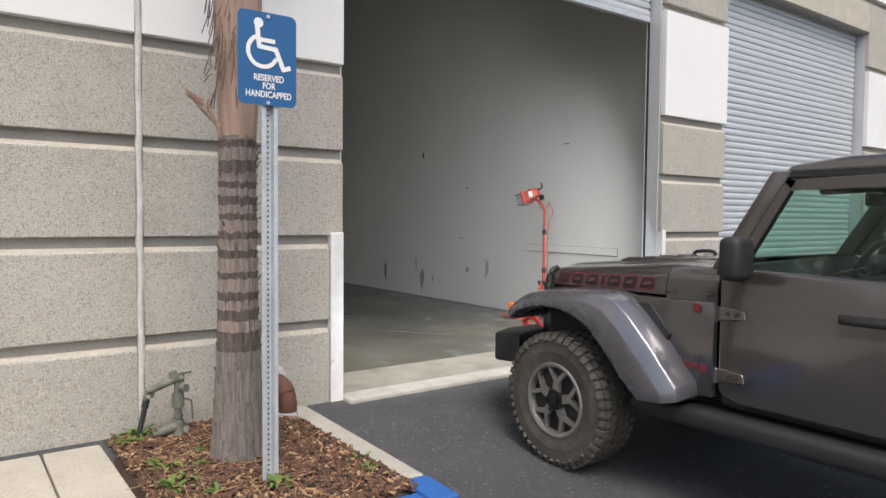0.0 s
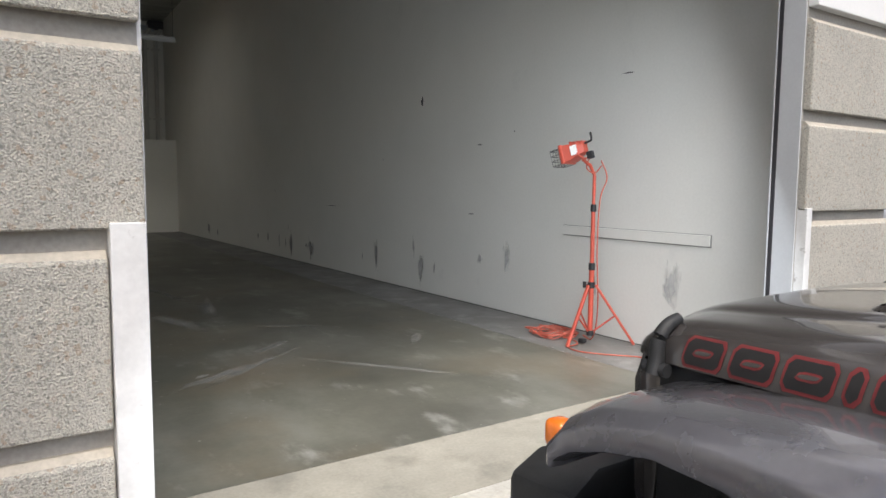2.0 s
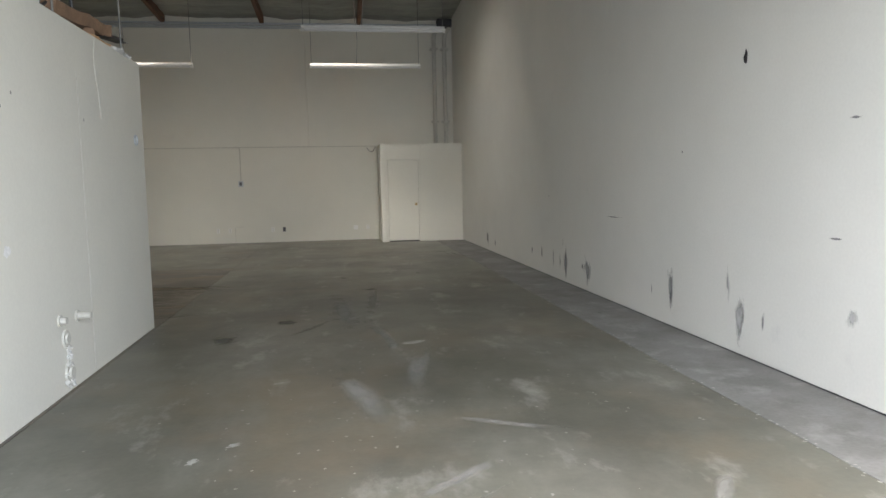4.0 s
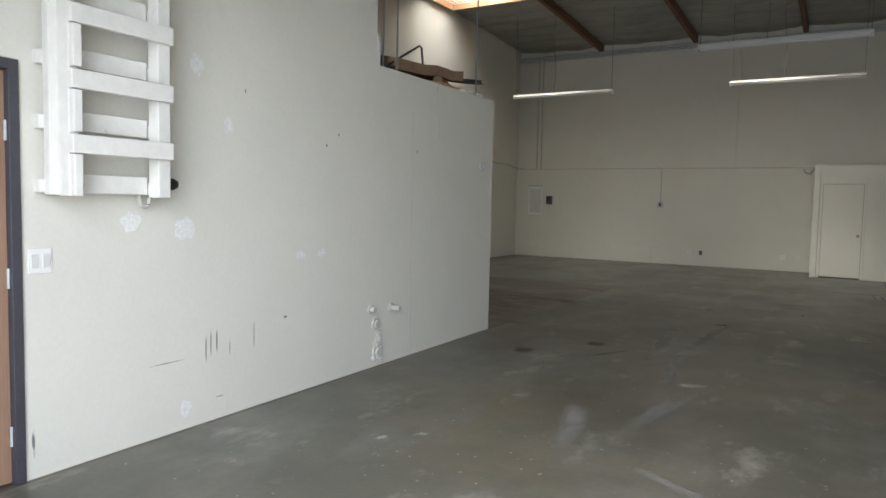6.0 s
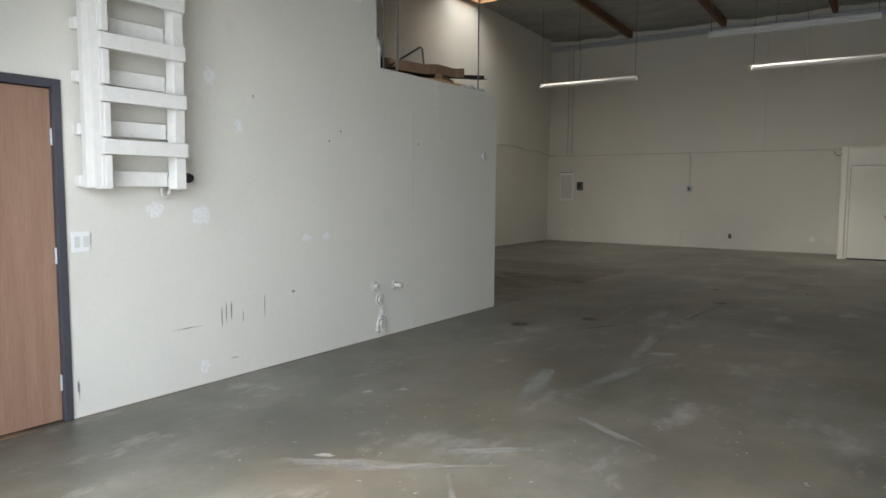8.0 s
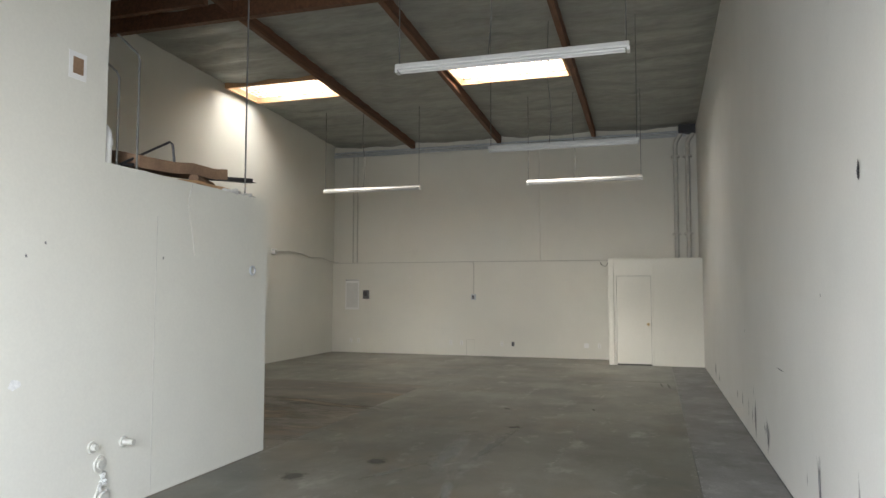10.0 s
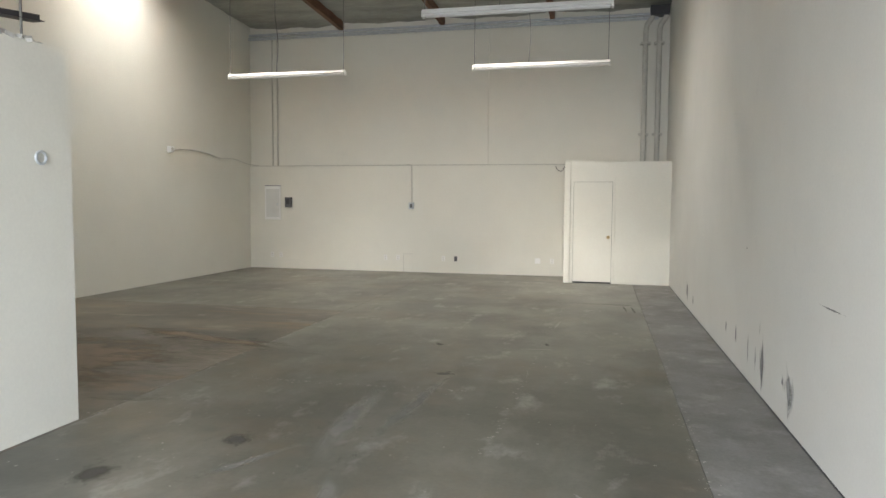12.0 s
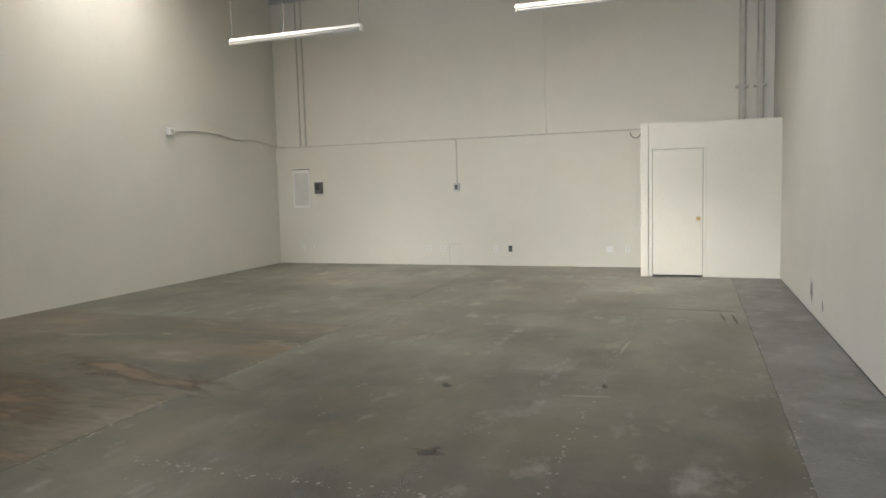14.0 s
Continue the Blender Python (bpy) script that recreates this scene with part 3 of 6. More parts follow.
for x in (-7.34, -4.92, -2.46):
    timber(x, 0.3, x, BACK + 0.05, 0.21, 0.10)
timber(LEFT, 9.95, RIGHT, 9.95, 0.30, 0.13)
timber(LEFT + 0.05, 9.4, -7.42, 9.4, 0.30, 0.10)

for a, b in SKY:
    sk = thing("skylight", "skylight with a timber curb and a steel safety grid", "skylight", ((a + b) / 2, sum(SKY_Y) / 2, 0), group="roof skylights", kind="structure")
    hw, hl = (b - a) / 2, (SKY_Y[1] - SKY_Y[0]) / 2
    for name, x0, x1, yy0, yy1 in (("curb", -hw, hw, hl - 0.04, hl), ("curb", -hw, hw, -hl, -hl + 0.04), ("curb", -hw, -hw + 0.04, -hl + 0.04, hl - 0.04), ("curb", hw - 0.04, hw, -hl + 0.04, hl - 0.04)):
        zz = roof_z(SKY_Y[0] if yy1 < 0.1 else SKY_Y[1])
        slab(name, (x0, yy0, roof_z(SKY_Y[1]) - 0.09), (x1, yy1, roof_z(SKY_Y[0]) + 0.42), M_CURB, sk)
    bm = B()
    zg = roof_z(13.7) + 0.0
    k = -hw + 0.1
    while k < hw:
        cyl(bm, (k, -hl, zg), (k, hl, zg), 0.011, n=6)
        k += 0.13
    k = -hl + 0.15
    while k < hl:
        cyl(bm, (-hw, k, zg + 0.008), (hw, k, zg + 0.012), 0.008, n=6)
        k += 0.15
    part("safety_grid", bm, M_GALV, sk, "steel safety grid")

# ---- outside: roller doors ----
def slat_mesh(w):
    """One interlocking curved slat, 75 mm high."""
    bm = B()
    pr = [(0.0, 0.0), (-0.016, 0.008), (-0.020, 0.026), (-0.020, 0.045), (-0.015, 0.060), (0.0, 0.066), (0.0, 0.075), (0.008, 0.075), (0.008, 0.0)]
    prism(bm, pr, 0, -w / 2, w / 2)
    me = bpy.data.meshes.new("slat")
    bm.to_mesh(me)
    bm.free()
    me.materials.append(M_SLAT)
    return me


def roller_door(x0, x1, z0, z1, label):
    d = thing("door_3", label, "roller door", ((x0 + x1) / 2, 0.19, z0), kind="structure")
    me = slat_mesh(x1 - x0)
    for k in range(int((z1 - z0) / 0.075)):
        s = new("slat", me)
        s.parent, s.location = d, (0, 0, 0.03 + k * 0.075)
    slab("bottom_bar", (-(x1 - x0) / 2, -0.03, -0.03), ((x1 - x0) / 2, 0.02, 0.03), M_GALV, d, w=0.006)
    return d


roller_door(DOOR_L + 0.04, DOOR_R - 0.04, 3.36, 4.0, "grey steel roller door rolled up above the opening")
roller_door(0.74, 4.21, -0.20, 4.02, "closed grey corrugated steel roller door")
for x, s in ((DOOR_R, -1), (DOOR_L, 1)):
    g = thing("door_track", "grey steel roller door track with a dark channel", "door track", (x, 0.1, 0), kind="structure")
    slab("angle", (0.0 if s > 0 else -0.012, -0.046, 0), (0.012 if s > 0 else 0.0, 0.122, DOOR_TOP), M_JAMB if s < 0 else M_WHITE, g)
    if s < 0:
        slab("channel", (-0.020, 0.088, 0), (-0.013, 0.112, DOOR_TOP), M_DARK, g)
        slab("flange", (-0.026, 0.114, 0), (-0.013, 0.120, DOOR_TOP), M_JAMB, g)
for x in (0.70, 4.25):
    slab("jamb_lining", (x - 0.006, 0.052, -0.3), (x + 0.006, 0.2, 3.97), M_JAMB, front)

# ---- outside: planter, kerb, path ----
planter = thing("planter_bed", "planter bed of soil under bark mulch", "planter", kind="structure")
bm = B()
nxp, nyp = 26, 40
pv = [[None] * (nxp + 1) for _ in range(nyp + 1)]
for j in range(nyp + 1):
    for i in range(nxp + 1):
        x, y = -5.70 + 1.14 * i / nxp, -1.72 + 1.72 * j / nyp
        edge = min(1.0, min(i, nxp - i) / 3)
        z = -0.055 + 0.045 * edge + 0.02 * noise.noise((x * 5, y * 5, 0))
        pv[j][i] = bm.verts.new((x, y, z))
for j in range(nyp):
    for i in range(nxp):
        bm.faces.new((pv[j][i], pv[j][i + 1], pv[j + 1][i + 1], pv[j + 1][i]))
part("soil", bm, M_SOIL, planter, smooth=True)


def kerb(name, a, b, w, material, z0, z1, label):
    bm = B()
    a, b = Vector(a), Vector(b)
    d = (b - a).normalized()
    s = Vector((-d.y, d.x)) * w / 2
    prism(bm, [(a + s)[:], (b + s)[:], (b - s)[:], (a - s)[:]], 2, z0, z1)
    bevel(bm, 0.014)
    return tagged(part(name, bm, material), label, "kerb", "", "structure")


kerb("kerb_1", (-4.475, -0.01), (-4.525, -1.55), 0.14, M_KERB, -0.35, 0.0, "weathered grey concrete kerb round the planter")
kerb("kerb_2", (-4.525, -1.555), (-4.535, -1.85), 0.145, M_BLUE, -0.35, 0.002, "kerb end painted worn blue")
kerb("kerb_3", (-4.62, -1.79), (-5.60, -1.79), 0.14, M_BLUE, -0.35, 0.002, "front kerb painted worn blue")
walkway = thing("pavement", "pale concrete walkway in jointed slabs", "pavement", kind="structure")
M_WALK = mat("walkway_concrete", (0.50, 0.46, 0.385), (0.42, 0.385, 0.325), 0.9, bump=0.35, scale=2.2)
over(M_WALK, (0.28, 0.25, 0.2), 1.8, 0.6, 0.8, 0.5, detail=8)
for a, b, c, d in ((-5.70, -5.99, -0.005, -0.60), (-5.70, -5.99, -0.608, -1.9), (-6.0, -7.2, -0.005, -0.60), (-6.0, -7.2, -0.608, -1.9), (-7.21, -8.4, -0.005, -1.9), (-8.41, -12, -0.005, -1.9)):
    slab("paving_slab", (b, d, -0.35), (a, c, -0.02), M_WALK, walkway, w=0.007)

# bark chips, straw and weeds
rnd = random.Random(4)


def scatter(name, count, material, make, label, area=(-5.66, -4.58, -1.68, -0.04)):
    bm = B()
    for _ in range(count):
        make(bm, rnd.uniform(area[0], area[1]), rnd.uniform(area[2], area[3]))
    return tagged(part(name, bm, material), label, "mulch", "", "stuff")


def chip(bm, x, y):
    l, w, h = rnd.uniform(0.018, 0.055), rnd.uniform(0.008, 0.022), rnd.uniform(0.004, 0.01)
    m = pose(x, y, -0.008 + rnd.uniform(0, 0.02), rnd.uniform(-35, 35), rnd.uniform(-35, 35), rnd.uniform(0, 360))
    v = [bm.verts.new(m @ Vector(p)) for p in ((-l / 2, -w / 2, 0), (l / 2, -w / 3, 0), (l / 2.4, w / 2, 0), (-l / 2, w / 3, 0), (-l / 2.2, -w / 3, h), (l / 2.3, -w / 4, h), (l / 2.6, w / 3, h), (-l / 2.4, w / 4, h))]
    for f in ((3, 2, 1, 0), (4, 5, 6, 7), (0, 1, 5, 4), (1, 2, 6, 5), (2, 3, 7, 6), (3, 0, 4, 7)):
        bm.faces.new([v[k] for k in f])


def straw(bm, x, y):
    a, l = rnd.uniform(0, 6.28), rnd.uniform(0.05, 0.16)
    cyl(bm, (x, y, 0.004), (x + l * math.cos(a), y + l * math.sin(a), 0.004 + rnd.uniform(0.0, 0.035)), 0.0022, n=4)


scatter("bark_mulch", 5200, M_BARK, chip, "reddish brown bark chips covering the planter")
scatter("dark_mulch", 1500, M_SOIL, chip, "dark weathered bark chips covering the planter")
scatter("pale_mulch", 900, M_STRAW, chip, "pale dry bark chips covering the planter")
scatter("dry_straw", 260, M_STRAW, straw, "dry straw on the planter bed", (-5.62, -5.0, -1.5, -0.1))


def weed(x, y, n, size):
    bm = B()
    for _ in range(n):
        a, l, up = rnd.uniform(0, 6.28), rnd.uniform(0.5, 1) * size, rnd.uniform(0.3, 1.1)
        w = l * 0.13
        base = Vector((rnd.uniform(-0.02, 0.02), rnd.uniform(-0.02, 0.02), 0))
        d = Vector((math.cos(a), math.sin(a), 0))
        s = Vector((-d.y, d.x, 0)) * w
        pts = [base, base + d * l * 0.35 + Vector((0, 0, l * up * 0.6)), base + d * l * 0.75 + Vector((0, 0, l * up * 0.75)), base + d * l + Vector((0, 0, l * up * 0.55))]
        ws = (0.3, 1.0, 0.8, 0.05)
        ring = [(bm.verts.new(p - s * k), bm.verts.new(p + s * k)) for p, k in zip(pts, ws)]
        for p, q in zip(ring, ring[1:]):
            bm.faces.new((p[0], p[1], q[1], q[0]))
    ob = part("weed", bm, M_LEAF)
    ob.location = (x, y, -0.012)
    return tagged(ob, "small green weed growing through the mulch", "weed", "weeds in the planter")


for x, y, n, s in ((-5.12, -1.28, 16, 0.10), (-4.66, -1.35, 18, 0.075), (-4.62, -1.18, 16, 0.07), (-5.50, -0.12, 14, 0.12), (-5.58, -0.22, 12, 0.12), (-5.52, -0.75, 14, 0.10), (-5.45, -0.95, 14, 0.09), (-5.55, -1.05, 14, 0.10), (-5.38, -0.80, 10, 0.08), (-5.40, -1.2, 12, 0.08), (-4.72, -0.35, 12, 0.07), (-4.80, -0.28, 10, 0.06), (-4.64, -0.55, 8, 0.05), (-5.3, -0.6, 9, 0.07), (-5.6, -1.3, 12, 0.08)):
    weed(x, y, n, s)

# ---- outside: palm ----
palm = thing("palm_tree", "palm tree with a ringed grey-brown trunk and peeling sheaths", "tree", (-5.13, -0.75, -0.03))
rings = [(0.0, 0.150), (0.10, 0.140), (0.3, 0.124), (0.55, 0.113), (0.8, 0.101), (1.2, 0.095), (1.74, 0.091)]


def trunk_r(z):
    for (a, ra), (b, rb) in zip(rings, rings[1:]):
        if z <= b:
            return ra + (rb - ra) * (z - a) / (b - a)
    return rings[-1][1]


def trunk_bit(z0, z1, flare, jag, material, name, n=40, steps=4):
    """One growth ring, wider at its ragged upper rim."""
    bm = B()
    vs = []
    for j in range(steps + 1):
        t = j / steps
        row = []
        for k in range(n):
            a = 2 * math.pi * k / n
            rim = jag * noise.noise((math.cos(a) * 9, math.sin(a) * 9, z0 * 7)) * t
            r = trunk_r(z0 + (z1 - z0) * t) + flare * t ** 1.6 + 0.004 * noise.noise((math.cos(a) * 9, math.sin(a) * 9, z0 * 20 + t)) + 0.003 * math.sin(k * 2.9)
            row.append(bm.verts.new((r * math.cos(a), r * math.sin(a), z0 + (z1 - z0) * t + rim)))
        vs.append(row)
    vs.append([bm.verts.new((v.co.x * 0.86, v.co.y * 0.86, v.co.z - 0.012)) for v in vs[-1]])
    for a, b in zip(vs, vs[1:]):
        for k in range(n):
            bm.faces.new((a[k], a[(k + 1) % n], b[(k + 1) % n], b[k]))
    return part(name, bm, material, palm, smooth=False)


z, k = -0.05, 0
while z < 1.72:
    # pale fibrous rings with a dark scar of uneven height over each second one
    low = z < 0.55
    h = (0.085 if low else 0.058) * rnd.uniform(0.75, 1.3)
    dark = not low and (k % 2 == 0 or z < 0.62)
    if dark:
        h *= rnd.uniform(0.6, 0.95)
    trunk_bit(z, min(z + h, 1.74) + 0.012, 0.007 if low else rnd.uniform(0.004, 0.010), 0.010 if low else 0.016, M_PALMD if dark else (M_PALMG if low else M_PALM), "trunk_ring")
    z, k = z + h, k + 1
bm = B()
for q in range(46):
    # torn ends that curl off the rings
    a, zz = rnd.uniform(-3.3, 0.4), rnd.uniform(0.5, 1.7)
    r = trunk_r(zz) + 0.006
    p = Vector((r * math.cos(a), r * math.sin(a), zz))
    o = Vector((math.cos(a), math.sin(a), 0))
    l = rnd.uniform(0.02, 0.06)
    tube(bm, [p, p + o * l * 0.25 + Vector((0, 0, l * 0.6)), p + o * l * 0.55 + Vector((0.01, 0, l * 0.7))], lambda t: 0.006 * (1 - t) + 0.0015, 4)
tagged(part("torn_fibre", bm, M_PALMD, palm), "curling torn fibres on the trunk", "", "", "stuff")
bm = B()
vs = []
for j in range(25):
    t = j / 24
    row = []
    for q in range(40):
        a = 2 * math.pi * q / 40
        r = 0.090 + 0.026 * math.sin(min(t * 6, 1.57)) * (1 - t) + 0.085 * t ** 1.5 + 0.010 * noise.noise((math.cos(a) * 2.5, math.sin(a) * 2.5, t * 2)) + (0.014 if (q // 8) % 2 else 0) * t
        row.append(bm.verts.new((r * math.cos(a) + 0.02 * t, r * math.sin(a), 1.72 + t * 2.6)))
    vs.append(row)
for a, b in zip(vs, vs[1:]):
    for q in range(40):
        bm.faces.new((a[q], a[(q + 1) % 40], b[(q + 1) % 40], b[q]))
part("leaf_sheath", bm, M_PALMS, palm, "smooth pinkish-brown leaf sheaths", True)
bm = B()
for q in range(70):
    a = rnd.uniform(-2.9, -1.7) if q % 3 else rnd.uniform(3.0, 3.9)
    zz = rnd.uniform(1.95, 2.75)
    r = 0.118 + 0.05 * max(zz - 1.9, 0) / 0.9
    p = Vector((r * math.cos(a), r * math.sin(a), zz))
    e = p + Vector((math.cos(a) * 0.03, math.sin(a) * 0.03, -rnd.uniform(0.05, 0.16))) + Vector((rnd.uniform(-0.02, 0.02), 0, 0))
    tube(bm, [p, (p + e) / 2 + Vector((0, -0.01, 0.01)), e], 0.0028, 4)
part("fibre", bm, M_PALMD, palm, "dark ragged fibres along the sheath")
bm = B()
for a, b, c in (((-0.10, -0.02, 1.80), (-0.19, -0.05, 1.86), (-0.27, -0.05, 1.94)), ((-0.11, -0.03, 1.79), (-0.17, -0.05, 1.90), (-0.15, -0.06, 1.96)), ((-0.10, -0.03, 1.74), (-0.13, -0.04, 1.82), (-0.20, -0.05, 1.91))):
    tube(bm, curve_pts([a, b, c], 5), lambda t: 0.010 * (1 - t) + 0.002, 6)
for k in range(7):
    t = k / 6
    q = Vector((-0.27 + 0.07 * t, -0.05 - 0.006 * k, 1.92 - 0.05 * t))
    v = [bm.verts.new(q + Vector(o)) for o in ((0, 0, 0), (-0.02, -0.012, 0.04), (-0.012, 0.0, 0.055), (0.018, 0.008, 0.01))]
    bm.faces.new(v)
part("torn_frond", bm, M_PALMS, palm, "torn dry frond stub")
# arching fronds over the trunk, out of sight of the walk but shading it
bm = B()
for k in range(14):
    a = k * 2 * math.pi / 14 + rnd.uniform(-0.2, 0.2)
    l, up = rnd.uniform(1.3, 1.8), rnd.uniform(0.3, 1.3)
    spine = curve_pts([(0.05 * math.cos(a), 0.05 * math.sin(a), 4.25), (l * 0.4 * math.cos(a), l * 0.4 * math.sin(a), 4.4 + up * 0.8), (l * math.cos(a), l * math.sin(a), 4.2 + up * 0.5)], 8)
    tube(bm, spine, lambda t: 0.018 * (1 - t) + 0.003, 5)
    s = Vector((-math.sin(a), math.cos(a), 0))
    for i, p in enumerate(spine[4:]):
        for sg in (-1, 1):
            e = p + s * sg * 0.42 + Vector((0.1 * math.cos(a), 0.1 * math.sin(a), -0.18))
            v = [bm.verts.new(q) for q in (p + Vector((0, 0, 0.01)), (p + e) / 2 + Vector((math.cos(a), math.sin(a), 0)) * 0.03, e)]
            bm.faces.new(v)
part("crown", bm, M_LEAF, palm, "arching green palm fronds")

# ---- outside: sign on its post ----
post = thing("sign_post", "galvanised steel channel post full of punched holes", "sign post", (-5.135, -1.2, -0.05))
bm = B()
prism(bm, [(-0.040, 0.0), (-0.040, -0.006), (-0.020, -0.006), (-0.015, 0.022), (0.015, 0.022), (0.020, -0.006), (0.040, -0.006), (0.040, 0.0), (0.024, 0.0), (0.018, 0.027), (-0.018, 0.027), (-0.024, 0.0)], 2, 0, 2.30)
part("channel", bm, M_GALV, post)
hole = B()
cyl(hole, (0, 0, 0), (0, 0.004, 0), 0.0048, n=10)
hole_me = bpy.data.meshes.new("hole")
hole.to_mesh(hole_me)
hole.free()
hole_me.materials.append(M_DARK)
for k in range(88):
    h = new("punched_hole", hole_me)
    h.parent, h.location = post, (0.0, 0.0195, 0.05 + k * 0.0255)
sign = thing("parking_sign", "blue disabled parking sign with white symbol and lettering", "sign", (-5.148, -1.212, 2.045))
bm = B()
hw, hh, r = 0.145, 0.218, 0.030
poly = []
for cx, cz, a0 in ((hw - r, hh - r, 0), (-hw + r, hh - r, 90), (-hw + r, -hh + r, 180), (hw - r, -hh + r, 270)):
    for k in range(7):
        a = radians(a0 + 15 * k)
        poly.append((cx + r * math.cos(a), cz + r * math.sin(a)))
prism(bm, poly, 1, -0.003, 0.0)
part("plate", bm, M_SIGN, sign)


def words(text, size, x, z, parent, material, wide=1.0):
    c = bpy.data.curves.new("lettering", "FONT")
    c.body, c.size, c.align_x, c.extrude, c.offset = text, size, "CENTER", 0.0006, 0.0009
    o = new("lettering", c)
    me = bpy.data.meshes.new_from_object(o)
    bpy.data.objects.remove(o)
    me.transform(Matrix.Translation((x, -0.0042, z)) @ Euler((radians(90), 0, 0)).to_matrix().to_4x4() @ Matrix.Diagonal((wide, 1, 1, 1)))
    me.materials.append(material)
    ob = new("lettering", me)
    ob.parent = parent
    return ob


words("RESERVED", 0.042, 0.005, -0.103, sign, M_SIGNW, 0.80)
words("FOR", 0.042, 0.005, -0.140, sign, M_SIGNW, 0.80)
words("HANDICAPPED", 0.042, 0.005, -0.180, sign, M_SIGNW, 0.80)
bm = B()


def stroke(bm, pts, w, lift=0.0):
    """A flat bent line on the sign."""
    for i, (p, q) in enumerate(zip(pts, pts[1:])):
        p, q = Vector(p), Vector(q)
        d = (q - p).normalized()
        s = Vector((-d.y, d.x)) * w / 2
        e = d * w * 0.3
        prism(bm, [tuple(p - e + s), tuple(p - e - s), tuple(q + e - s), tuple(q + e + s)], 1, -0.0050 - 0.0003 * (i % 2) - lift, -0.0036)


cyl(bm, (-0.045, -0.0036, 0.165), (-0.045, -0.0052, 0.165), 0.023, n=20)
stroke(bm, [(-0.052, 0.150), (-0.042, 0.055), (0.040, 0.050), (0.078, -0.040), (0.108, -0.030)], 0.022)
stroke(bm, [(-0.044, 0.088), (0.030, 0.086)], 0.020, 0.0006)
arc = [(-0.025 + 0.072 * math.cos(radians(a)), 0.034 + 0.072 * math.sin(radians(a))) for a in range(118, 345, 12)]
stroke(bm, arc, 0.019, 0.0012)
part("symbol", bm, M_SIGNW, sign, "white wheelchair symbol")
for z in (0.198, -0.205):
    bm = B()
    cyl(bm, (0, -0.003, z), (0, -0.010, z), 0.009, n=8)
    part("bolt", bm, M_GALV, sign)

# ---- outside: pipes in the planter ----
valve = thing("water_valve", "weathered green brass hose valve on a riser", "valve", (-5.30, -0.2, -0.02))
bm = B()
cyl(bm, (0, 0, 0), (0, 0, 0.34), 0.021), cyl(bm, (0, 0, 0.0), (0, 0, 0.035), 0.05), cyl(bm, (0, 0, 0.035), (0, 0, 0.11), 0.044, 0.03)
cyl(bm, (0, 0, 0.075), (-0.12, -0.02, 0.055), 0.034, 0.024), cyl(bm, (-0.11, -0.02, 0.055), (-0.15, -0.025, 0.05), 0.018), cyl(bm, (0, 0, 0.05), (0.055, -0.02, 0.04), 0.03)
cyl(bm, (0, 0, 0.19), (0, 0, 0.27), 0.036, 0.033), cyl(bm, (0, 0, 0.125), (0, 0, 0.14), 0.027), cyl(bm, (0.01, 0, 0.305), (0.035, -0.05, 0.305), 0.024)
part("body", bm, M_VERD, valve, smooth=True)
bm = B()
tube(bm, [(0.03, 0, 0.355), (-0.03, -0.005, 0.35), (-0.12, -0.02, 0.325), (-0.185, -0.03, 0.31)], 0.021, 12)
cyl(bm, (-0.15, -0.025, 0.315), (-0.15, -0.025, 0.27), 0.016, 0.01), cyl(bm, (-0.185, -0.03, 0.335), (-0.195, -0.03, 0.26), 0.007), cyl(bm, (-0.02, 0, 0.36), (-0.03, 0, 0.40), 0.03, 0.024)
part("spout", bm, M_VERD, valve, smooth=True)
bm = B()
cyl(bm, (0.03, 0, 0.35), (0.03, 0, 0.385), 0.009), cyl(bm, (-0.02, 0, 0.382), (0.08, 0, 0.388), 0.007)
part("handle", bm, M_VERD, valve, smooth=True)
bm = B()
tube(bm, [(0.03, 0, 0.235), (0.078, 0, 0.215), (0.085, 0, 0.10)], 0.006, 8)
part("lever", bm, M_VERD, valve, smooth=True)
stub = thing("pipe_stub", "dark plastic pipe stub leaning by the wall", "pipe", (-5.51, -0.12, -0.02))
bm = B()
cyl(bm, (0, 0, 0), (0.045, 0, 0.2), 0.016), cyl(bm, (0.042, 0, 0.19), (0.052, 0, 0.24), 0.021)
part("tube", bm, M_DARK, stub, smooth=True)
for x in (-4.64, -4.87):
    d = thing("drain_pipe", "rusty red-brown drain pipe bending out of the wall", "pipe", (x, -0.0, -0.02), group="drain pipes")
    bm = B()
    tube(bm, curve_pts([(0.0, 0.06, 0.225), (0.0, -0.06, 0.225), (0.025, -0.16, 0.19), (0.03, -0.20, 0.11), (0.03, -0.20, 0.0)], 8), 0.060, 18)
    part("elbow", bm, M_RUST, d, smooth=True)
    bm = B()
    cyl(bm, (0.03, -0.20, 0.0), (0.03, -0.20, 0.05), 0.069, n=20)
    bevel(bm, 0.006)
    part("collar", bm, M_GALV, d, "grey band clamp", True)
    bm = B()
    cyl(bm, (0, -0.02, 0.225), (0, 0.03, 0.225), 0.105, 0.11, n=20)
    bevel(bm, 0.012)
    part("mortar_ring", bm, M_CAULK, d, "whitish mortar round the wall hole", True)
    bm = B()
    cyl(bm, (0, -0.10, 0.222), (0, -0.03, 0.225), 0.067, n=20)
    part("coupling", bm, M_GALV, d, "grey coupling band", True)

# ---- outside: parked off-road car ----
CX, AXLE, GZ = -2.485, -1.42, -0.222
car = thing("off_road_car", "dark grey metallic off-road car parked nose to the building", "car", (CX, AXLE, GZ))


